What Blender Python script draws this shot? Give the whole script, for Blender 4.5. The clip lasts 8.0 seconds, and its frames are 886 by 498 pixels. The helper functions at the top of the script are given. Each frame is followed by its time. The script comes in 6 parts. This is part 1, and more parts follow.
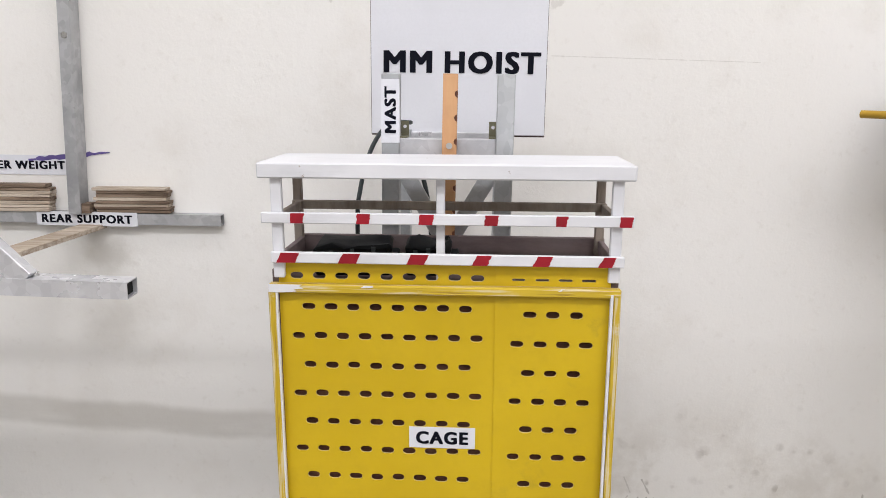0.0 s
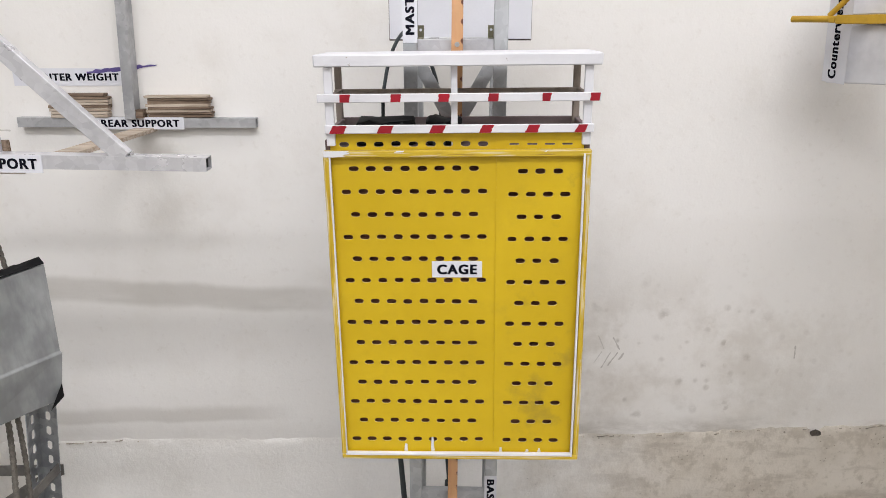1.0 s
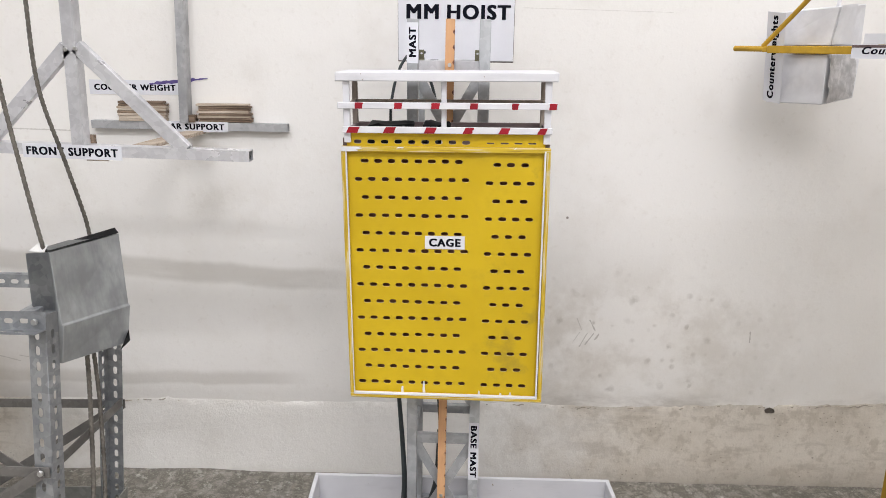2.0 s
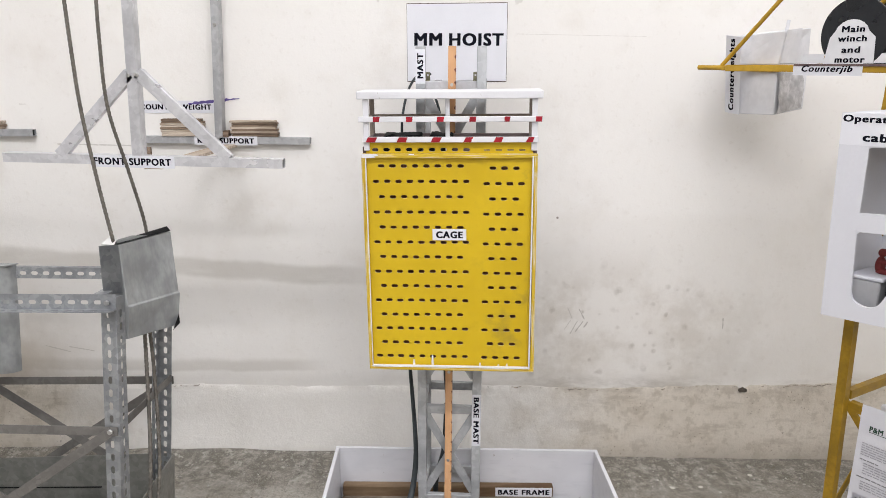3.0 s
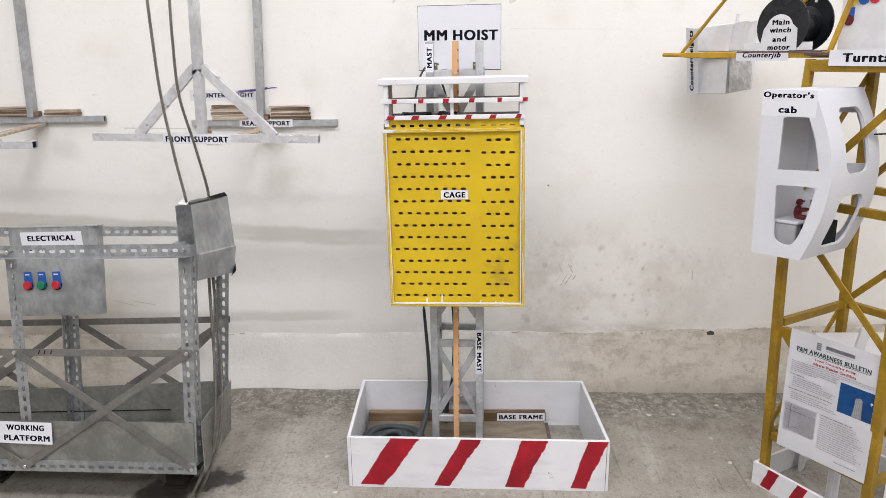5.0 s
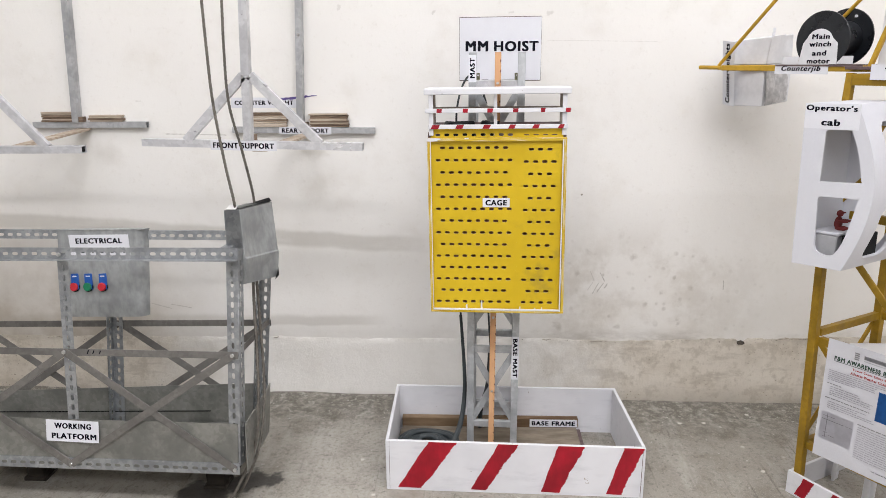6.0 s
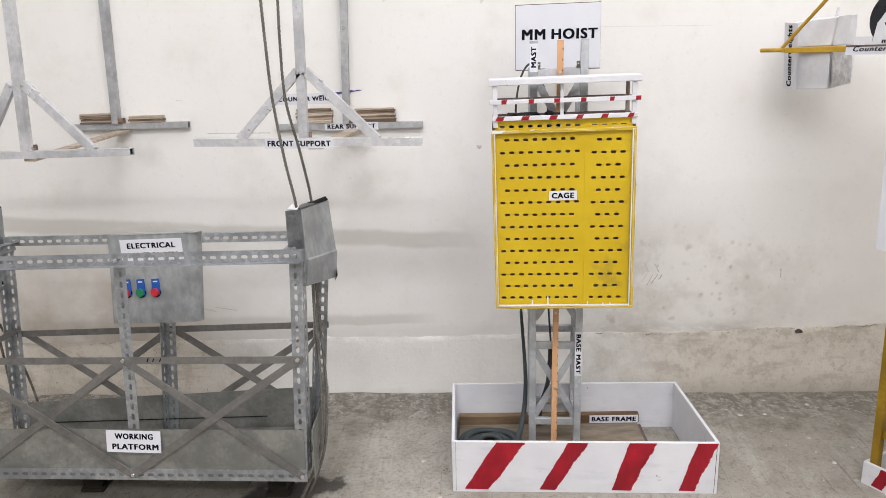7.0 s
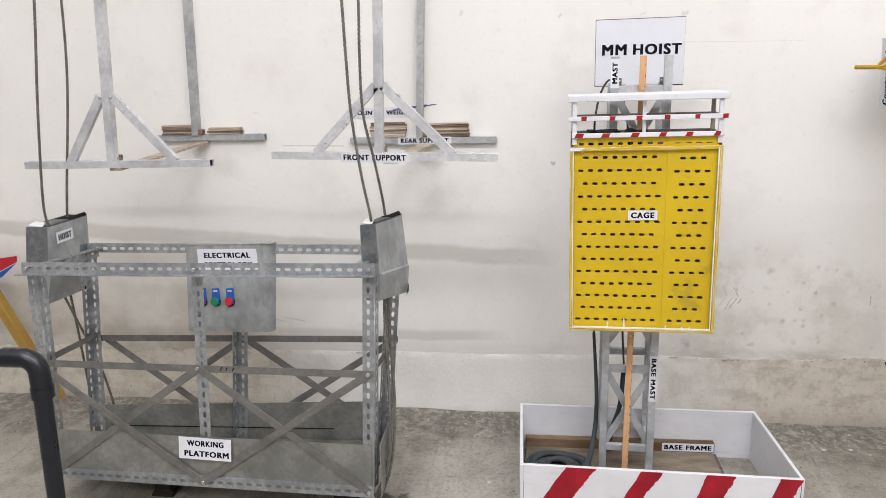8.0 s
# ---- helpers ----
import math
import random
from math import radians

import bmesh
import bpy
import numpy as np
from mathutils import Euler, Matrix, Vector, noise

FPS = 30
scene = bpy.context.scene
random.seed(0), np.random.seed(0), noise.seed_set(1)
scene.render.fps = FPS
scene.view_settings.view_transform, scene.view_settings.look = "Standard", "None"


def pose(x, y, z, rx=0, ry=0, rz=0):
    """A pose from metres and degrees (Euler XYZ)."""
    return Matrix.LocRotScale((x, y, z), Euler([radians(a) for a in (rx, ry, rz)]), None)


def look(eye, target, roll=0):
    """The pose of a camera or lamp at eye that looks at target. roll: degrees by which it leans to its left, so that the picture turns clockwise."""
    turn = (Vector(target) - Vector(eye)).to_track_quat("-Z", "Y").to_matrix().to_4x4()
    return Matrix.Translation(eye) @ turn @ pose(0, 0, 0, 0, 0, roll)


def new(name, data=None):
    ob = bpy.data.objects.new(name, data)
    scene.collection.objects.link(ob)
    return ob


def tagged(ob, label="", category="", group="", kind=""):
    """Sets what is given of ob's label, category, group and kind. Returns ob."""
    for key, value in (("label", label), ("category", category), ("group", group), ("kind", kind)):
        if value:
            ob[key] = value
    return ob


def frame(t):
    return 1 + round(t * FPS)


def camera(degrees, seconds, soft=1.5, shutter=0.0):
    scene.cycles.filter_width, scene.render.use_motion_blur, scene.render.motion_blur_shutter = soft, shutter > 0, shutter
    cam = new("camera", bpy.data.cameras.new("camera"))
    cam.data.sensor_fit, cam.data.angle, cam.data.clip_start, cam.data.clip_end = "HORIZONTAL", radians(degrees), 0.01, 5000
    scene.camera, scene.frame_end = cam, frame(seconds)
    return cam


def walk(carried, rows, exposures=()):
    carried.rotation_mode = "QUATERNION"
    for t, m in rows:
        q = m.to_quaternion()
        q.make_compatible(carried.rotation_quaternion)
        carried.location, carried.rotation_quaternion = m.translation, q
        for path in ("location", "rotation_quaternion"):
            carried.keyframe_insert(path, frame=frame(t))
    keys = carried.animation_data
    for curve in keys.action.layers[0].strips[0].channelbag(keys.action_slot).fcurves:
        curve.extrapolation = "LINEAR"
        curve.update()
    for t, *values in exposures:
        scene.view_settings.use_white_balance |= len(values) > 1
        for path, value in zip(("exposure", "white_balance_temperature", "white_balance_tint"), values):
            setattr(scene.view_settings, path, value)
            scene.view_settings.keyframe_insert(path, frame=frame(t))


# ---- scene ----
cam = camera(63.0, 8.0, soft=0.5)
PATH = [
    (0, (-0.0043, 0.0085, 1.6103), (-0.0143, 1.9618, 1.1804), 0.59),
    (0.5, (-0.0314, -0.1696, 1.5756), (-0.0129, 1.7767, 1.1155), -0.35),
    (1, (-0.0606, -0.3343, 1.5647), (-0.0233, 1.5744, 0.9686), -0.24),
    (1.2, (-0.0545, -0.391, 1.5752), (-0.016, 1.529, 1.0145), -0.34),
    (2.3, (0.021, -0.821, 1.574), (-0.028, 1.105, 1.036), 0.4),
    (2.5, (0.022, -0.882, 1.58), (-0.036, 1.046, 1.053), 0.1),
    (3, (0.006, -1.029, 1.589), (-0.025, 0.907, 1.089), -0.1),
    (3.5, (-0.027, -1.208, 1.578), (-0.028, 0.71, 1.01), -0.8),
    (4, (-0.02, -1.32, 1.581), (-0.031, 0.597, 1.008), -1.3),
    (4.2, (0.0, -1.348, 1.584), (-0.032, 0.568, 1.013), -1.2),
    (5.3, (0.036, -1.574, 1.604), (-0.046, 0.355, 1.084), -0.8),
    (5.5, (0.015, -1.582, 1.602), (-0.08, 0.345, 1.076), -0.6),
    (6, (-0.084, -1.577, 1.609), (-0.172, 0.356, 1.103), -0.5),
    (6.5, (-0.211, -1.544, 1.612), (-0.262, 0.396, 1.127), -1.1),
    (7, (-0.322, -1.511, 1.61), (-0.408, 0.416, 1.083), -2.0),
    (7.5, (-0.372, -1.483, 1.609), (-0.527, 0.443, 1.092), -1.5),
    (8, (-0.379, -1.477, 1.618), (-0.624, 0.447, 1.129), -1.7),
]
exposures = [(0.0, -0.03), (1.0, 0.02), (2.5, 0.13), (5.5, 0.17), (8.0, 0.14)]
walk(cam, [(t, look(eye, target, roll)) for t, eye, target, roll in PATH], exposures)

# ---- world and lamps ----
world = bpy.data.worlds.new("room_air")
world.use_nodes = True
world.node_tree.nodes["Background"].inputs[0].default_value = (0.9, 0.95, 1.0, 1)
world.node_tree.nodes["Background"].inputs[1].default_value = 0.05
scene.world = world
LAMP_Z = 4.92
LAMPS = [(x, y) for y in (0.2, -2.2, -5.0) for x in (-4.2, -1.4, 1.4, 4.0)]
POWER = {0.2: (3, 20, 20, 6), -2.2: (13, 92, 90, 36), -5.0: (9, 74, 70, 32)}
for number, (lx, ly) in enumerate(LAMPS):
    lamp = bpy.data.lights.new("tube_light", "AREA")
    lamp.shape, lamp.size, lamp.size_y = "RECTANGLE", 2.2, 0.8
    lamp.energy = POWER[ly][number % 4]
    lamp.color = (0.955, 0.95, 1.0)
    lob = new("tube_light", lamp)
    lob.matrix_basis = pose(lx, ly, LAMP_Z - 0.075)


# ---- materials ----
class Graph:
    """A small helper that strings shader nodes together."""

    def __init__(self, name):
        self.m = bpy.data.materials.new(name)
        self.m.use_nodes = True
        self.t = self.m.node_tree
        self.b = self.t.nodes["Principled BSDF"]
        self.co = self.t.nodes.new("ShaderNodeTexCoord").outputs["Object"]

    def put(self, socket, value):
        if isinstance(value, bpy.types.NodeSocket):
            self.t.links.new(value, socket)
        elif isinstance(value, (tuple, list)) and len(value) == 3 and socket.type == "RGBA":
            socket.default_value = (*value, 1)
        else:
            socket.default_value = value

    def noise(self, scale, detail=4.0, rough=0.55, stretch=None, distort=0.0):
        n = self.t.nodes.new("ShaderNodeTexNoise")
        n.inputs["Scale"].default_value, n.inputs["Detail"].default_value = scale, detail
        n.inputs["Roughness"].default_value, n.inputs["Distortion"].default_value = rough, distort
        self.put(n.inputs["Vector"], self.scaled(stretch) if stretch else self.co)
        return n.outputs[0]

    def scaled(self, s):
        n = self.t.nodes.new("ShaderNodeVectorMath")
        n.operation = "MULTIPLY"
        self.put(n.inputs[0], self.co)
        n.inputs[1].default_value = s
        return n.outputs[0]

    def cells(self, scale, feature="F1"):
        n = self.t.nodes.new("ShaderNodeTexVoronoi")
        n.feature = feature
        n.inputs["Scale"].default_value = scale
        self.put(n.inputs["Vector"], self.co)
        return n.outputs["Distance"], n.outputs["Color"]

    def maths(self, op, a, b=0.0, c=0.0):
        n = self.t.nodes.new("ShaderNodeMath")
        n.operation = op
        for socket, v in zip(n.inputs, (a, b, c)):
            self.put(socket, v)
        return n.outputs[0]

    def step(self, v, lo, hi, to0=0.0, to1=1.0):
        n = self.t.nodes.new("ShaderNodeMapRange")
        n.interpolation_type = "SMOOTHSTEP"
        for i, w in enumerate((v, lo, hi, to0, to1)):
            self.put(n.inputs[i], w)
        return n.outputs[0]

    def mix(self, f, a, b):
        n = self.t.nodes.new("ShaderNodeMix")
        n.data_type = "RGBA"
        self.put(n.inputs[0], f)
        self.put(n.inputs[6], a)
        self.put(n.inputs[7], b)
        return n.outputs[2]

    def xyz(self):
        n = self.t.nodes.new("ShaderNodeSeparateXYZ")
        self.put(n.inputs[0], self.co)
        return n.outputs

    def span(self, u, v, u0, v0, u1, v1):
        """The distance in a plane from the straight line between two places."""
        du, dv = u1 - u0, v1 - v0
        a, b = self.maths("SUBTRACT", u, u0), self.maths("SUBTRACT", v, v0)
        h = self.maths("MULTIPLY_ADD", a, du / (du * du + dv * dv), self.maths("MULTIPLY", b, dv / (du * du + dv * dv)))
        h = self.maths("MAXIMUM", self.maths("MINIMUM", h, 1.0), 0.0)
        a = self.maths("MULTIPLY_ADD", h, -du, a)
        b = self.maths("MULTIPLY_ADD", h, -dv, b)
        return self.maths("SQRT", self.maths("ADD", self.maths("MULTIPLY", a, a), self.maths("MULTIPLY", b, b)))

    def stroke(self, u, v, u0, v0, u1, v1, wide):
        d = self.span(u, v, u0, v0, u1, v1)
        d = self.maths("ADD", d, self.maths("MULTIPLY", self.maths("SUBTRACT", self.noise(70.0, 3), 0.5), wide * 2.2))
        return self.step(d, wide, wide * 0.35)

    def chance(self):
        return self.t.nodes.new("ShaderNodeObjectInfo").outputs["Random"]

    def bump(self, height, strength, distance=0.002):
        n = self.t.nodes.new("ShaderNodeBump")
        n.inputs["Strength"].default_value, n.inputs["Distance"].default_value = strength, distance
        self.put(n.inputs["Height"], height)
        self.put(self.b.inputs["Normal"], n.outputs[0])

    def done(self, colour, rough, metal=0.0, spec=0.5):
        self.put(self.b.inputs["Base Color"], colour)
        self.put(self.b.inputs["Roughness"], rough)
        self.put(self.b.inputs["Metallic"], metal)
        self.put(self.b.inputs["Specular IOR Level"], spec)
        return self.m


def shade(c, k):
    return tuple(min(1.0, v * k) for v in c)


def plain(name, col, rough=0.6, metal=0.0, var=0.12, big=4.0, fine=60.0, bump=0.15, spec=0.4, grain=None):
    """Colour with variation at two scales, uneven gloss and a fine relief."""
    g = Graph(name)
    a, b = g.noise(big, 3), g.noise(fine, 5, 0.6, grain)
    c = g.mix(g.step(a, 0.3, 0.7), shade(col, 1 - var), shade(col, 1 + var * 0.6))
    c = g.mix(g.step(b, 0.35, 0.75, 0.0, 0.55), c, shade(col, 1 - var * 1.4))
    g.bump(b, bump)
    return g.done(c, g.step(a, 0.2, 0.8, rough - 0.08, rough + 0.08), metal, spec)


def make_wall():
    g = Graph("cream_plaster")
    p = g.xyz()
    x, z = p[0], p[2]
    soft, mid, fine, tiny = g.noise(0.9, 3), g.noise(5.0, 6, 0.6), g.noise(48.0, 6, 0.65), g.noise(160.0, 3)
    wob = g.noise(3.0, 4, 0.6, (1, 1, 0.3))
    c = g.mix(g.step(soft, 0.3, 0.7), (0.825, 0.803, 0.772), (0.862, 0.846, 0.82))
    c = g.mix(g.step(mid, 0.50, 0.78, 0.0, 0.30), c, (0.68, 0.64, 0.58))
    c = g.mix(g.step(fine, 0.55, 0.78, 0.0, 0.22), c, (0.60, 0.56, 0.50))
    # paint coat that ends at chest height on the right
    zz = g.maths("ADD", z, g.maths("MULTIPLY", g.maths("SUBTRACT", wob, 0.5), 0.05))
    low = g.maths("MULTIPLY", g.step(zz, 1.04, 0.99), g.step(x, 0.15, 0.35))
    c = g.mix(g.maths("MULTIPLY", low, 0.13), c, (0.70, 0.67, 0.62))
    # uneven greying of the lower half, stronger to the right
    low_grey = g.maths("MULTIPLY", g.step(zz, 0.95, 0.3), g.maths("MULTIPLY", g.step(x, -0.1, 0.4, 0.1, 1.0), g.step(mid, 0.3, 0.7, 0.1, 0.55)))
    c = g.mix(low_grey, c, (0.755, 0.72, 0.665))
    # soft dark clouds under the rear beam
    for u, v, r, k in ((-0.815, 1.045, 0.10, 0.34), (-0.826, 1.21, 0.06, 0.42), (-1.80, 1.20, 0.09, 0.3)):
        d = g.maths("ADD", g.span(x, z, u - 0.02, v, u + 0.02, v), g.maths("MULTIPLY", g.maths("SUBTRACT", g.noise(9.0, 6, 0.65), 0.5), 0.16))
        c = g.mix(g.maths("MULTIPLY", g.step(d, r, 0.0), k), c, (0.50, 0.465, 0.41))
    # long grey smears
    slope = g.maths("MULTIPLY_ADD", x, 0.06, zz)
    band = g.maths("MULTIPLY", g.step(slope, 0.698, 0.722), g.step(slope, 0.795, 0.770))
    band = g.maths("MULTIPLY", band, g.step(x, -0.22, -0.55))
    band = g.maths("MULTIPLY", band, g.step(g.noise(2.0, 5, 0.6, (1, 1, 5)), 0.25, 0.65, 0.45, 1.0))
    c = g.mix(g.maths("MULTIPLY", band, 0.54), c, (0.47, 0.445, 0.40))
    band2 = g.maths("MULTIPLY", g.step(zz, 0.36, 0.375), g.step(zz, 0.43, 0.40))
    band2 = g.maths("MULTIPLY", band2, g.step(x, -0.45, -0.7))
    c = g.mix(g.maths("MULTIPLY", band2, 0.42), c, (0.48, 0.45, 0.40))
    # hand and boot smudges to the right of the hoist
    reach = g.maths("MULTIPLY", g.step(x, 0.15, 0.36), g.step(x, 1.5, 0.75))
    reach = g.maths("MULTIPLY", reach, g.maths("MULTIPLY", g.step(z, 0.30, 0.38), g.step(z, 0.92, 0.62)))
    warm = (0.36, 0.325, 0.275)
    for size, r0, r1, top, amount in ((9.0, 0.02, 0.22, 0.24, 0.80), (15.0, 0.02, 0.26, 0.34, 0.80), (27.0, 0.05, 0.34, 0.42, 0.65)):
        d, tone = g.cells(size)
        bits = g.t.nodes.new("ShaderNodeSeparateColor")
        g.put(bits.inputs[0], tone)
        bent = g.maths("ADD", d, g.maths("MULTIPLY", g.maths("SUBTRACT", g.noise(24.0, 5, 0.65), 0.5), 0.95))
        dot = g.maths("MULTIPLY", g.step(bent, r1, r0), g.step(bits.outputs[0], top, 1.0))
        ring = g.maths("MULTIPLY", dot, g.step(fine, 0.35, 0.62, 0.35, 1.0))
        c = g.mix(g.maths("MULTIPLY", g.maths("MULTIPLY", ring, reach), amount), c, warm)
    haze = g.maths("MULTIPLY", reach, g.step(g.noise(4.5, 6, 0.65), 0.40, 0.62, 0, 0.5))
    c = g.mix(haze, c, (0.53, 0.485, 0.42))
    # soil that gathers just over the ledge
    rim = g.maths("MULTIPLY", g.step(zz, 0.385, 0.315), g.step(g.noise(7.0, 6, 0.65, (0.4, 1, 1)), 0.40, 0.66))
    c = g.mix(g.maths("MULTIPLY", rim, g.step(x, -0.2, 0.4, 0.12, 0.70)), c, (0.40, 0.365, 0.315))
    # browner low down behind the platform's far end
    far_brown = g.maths("MULTIPLY", g.step(x, -1.25, -1.9), g.step(zz, 1.0, 0.35))
    c = g.mix(g.maths("MULTIPLY", far_brown, g.step(mid, 0.3, 0.65, 0.5, 0.9)), c, (0.40, 0.35, 0.285))
    # scratches, a pencil line and old cracks
    for x0, z0, x1, z1, w, k in ((0.458, 0.643, 0.476, 0.601, 0.0025, 0.5), (0.504, 0.636, 0.525, 0.597, 0.003, 0.8), (0.492, 0.544, 0.520, 0.587, 0.003, 0.8),
                                 (0.472, 0.537, 0.497, 0.587, 0.003, 0.7), (0.525, 0.563, 0.538, 0.583, 0.004, 0.8), (0.447, 0.552, 0.470, 0.590, 0.0025, 0.5),
                                 (1.075, 0.601, 1.077, 0.561, 0.003, 0.8), (-1.656, 0.474, -1.56, 0.448, 0.003, 0.6), (-1.56, 0.470, -1.461, 0.452, 0.003, 0.6),
                                 (0.227, 1.688, 0.70, 1.678, 0.0014, 0.34), (-1.50, 1.292, -1.22, 1.286, 0.003, 0.6), (-0.268, 1.804, -0.262, 1.812, 0.008, 0.4), (0.06, 1.804, 0.08, 1.806, 0.006, 0.3), (0.228, 1.799, 0.242, 1.801, 0.012, 0.35), (-0.678, 1.828, -0.676, 1.838, 0.011, 0.3), (-0.294, 1.195, -0.288, 1.195, 0.010, 0.85), (-1.62, 1.44, -1.60, 1.44, 0.004, 0.3)):
        c = g.mix(g.maths("MULTIPLY", g.stroke(x, z, x0, z0, x1, z1, w), 0.72 * k), c, (0.33, 0.30, 0.26))
    # a few pinholes everywhere
    d2, _ = g.cells(4.3)
    c = g.mix(g.step(d2, 0.030, 0.018), c, (0.30, 0.27, 0.24))
    g.bump(g.maths("ADD", g.maths("ADD", g.maths("MULTIPLY", fine, 0.45), g.maths("MULTIPLY", tiny, 0.12)), mid), 0.45, 0.004)
    return g.done(c, 0.72, 0, 0.25)


def make_plinth():
    g = Graph("rough_plaster_skirt")
    p = g.xyz()
    x, z = p[0], p[2]
    mid, fine, tiny = g.noise(6.0, 6, 0.65), g.noise(50.0, 6, 0.7), g.noise(150.0, 3)
    edge = g.maths("ADD", x, g.maths("MULTIPLY", g.maths("SUBTRACT", mid, 0.5), 0.9))
    soiled = g.maths("MAXIMUM", g.step(edge, 0.0, 0.8), g.step(edge, -1.25, -1.8))
    # clean paint, and the worn brown plaster where it is soiled
    clean = g.mix(g.step(mid, 0.42, 0.75, 0, 0.5), (0.86, 0.84, 0.805), (0.77, 0.745, 0.70))
    clean = g.mix(g.maths("MULTIPLY", g.step(g.maths("ADD", z, g.maths("MULTIPLY", mid, 0.10)), 0.09, 0.03), 0.5), clean, (0.45, 0.42, 0.37))
    c = g.mix(g.step(mid, 0.44, 0.66, 0, 0.8), (0.66, 0.61, 0.535), (0.565, 0.512, 0.435))
    c = g.mix(g.step(fine, 0.50, 0.72, 0.0, 0.5), c, (0.46, 0.415, 0.35))
    c = g.mix(g.maths("MULTIPLY", g.step(g.noise(13.0, 6, 0.65), 0.50, 0.62), 0.7), c, (0.46, 0.41, 0.34))
    c = g.mix(g.step(g.noise(9.0, 6, 0.65, (0.35, 1, 1.6)), 0.52, 0.66, 0.0, 0.65), c, (0.45, 0.40, 0.335))
    c = g.mix(g.maths("MULTIPLY", g.step(g.maths("ADD", z, g.maths("MULTIPLY", mid, 0.20)), 0.21, 0.05), 0.65), c, (0.34, 0.305, 0.255))
    c = g.mix(soiled, clean, c)
    lip = g.maths("MULTIPLY", g.step(z, 0.270, 0.300), g.step(g.noise(11.0, 5, 0.6), 0.36, 0.56))
    c = g.mix(g.maths("MULTIPLY", lip, g.step(soiled, 0, 1, 0.25, 0.55)), c, (0.40, 0.36, 0.305))
    d, tone = g.cells(24.0)
    bent = g.maths("ADD", d, g.maths("MULTIPLY", g.maths("SUBTRACT", fine, 0.5), 0.5))
    spots = g.maths("MULTIPLY", g.step(bent, 0.13, 0.03, 0, 0.8), g.step(g.noise(5.0, 3), 0.46, 0.58))
    c = g.mix(g.maths("MULTIPLY", spots, soiled), c, (0.17, 0.145, 0.12))
    d, tone = g.cells(60.0)
    c = g.mix(g.maths("MULTIPLY", g.step(d, 0.20, 0.10), g.maths("MULTIPLY", soiled, g.step(mid, 0.5, 0.62, 0, 0.8))), c, (0.22, 0.195, 0.16))
    g.bump(g.maths("ADD", g.maths("ADD", g.maths("MULTIPLY", fine, 0.7), g.maths("MULTIPLY", tiny, 0.15)), g.maths("MULTIPLY", mid, 1.5)), 0.7, 0.006)
    return g.done(c, 0.85, 0, 0.2)


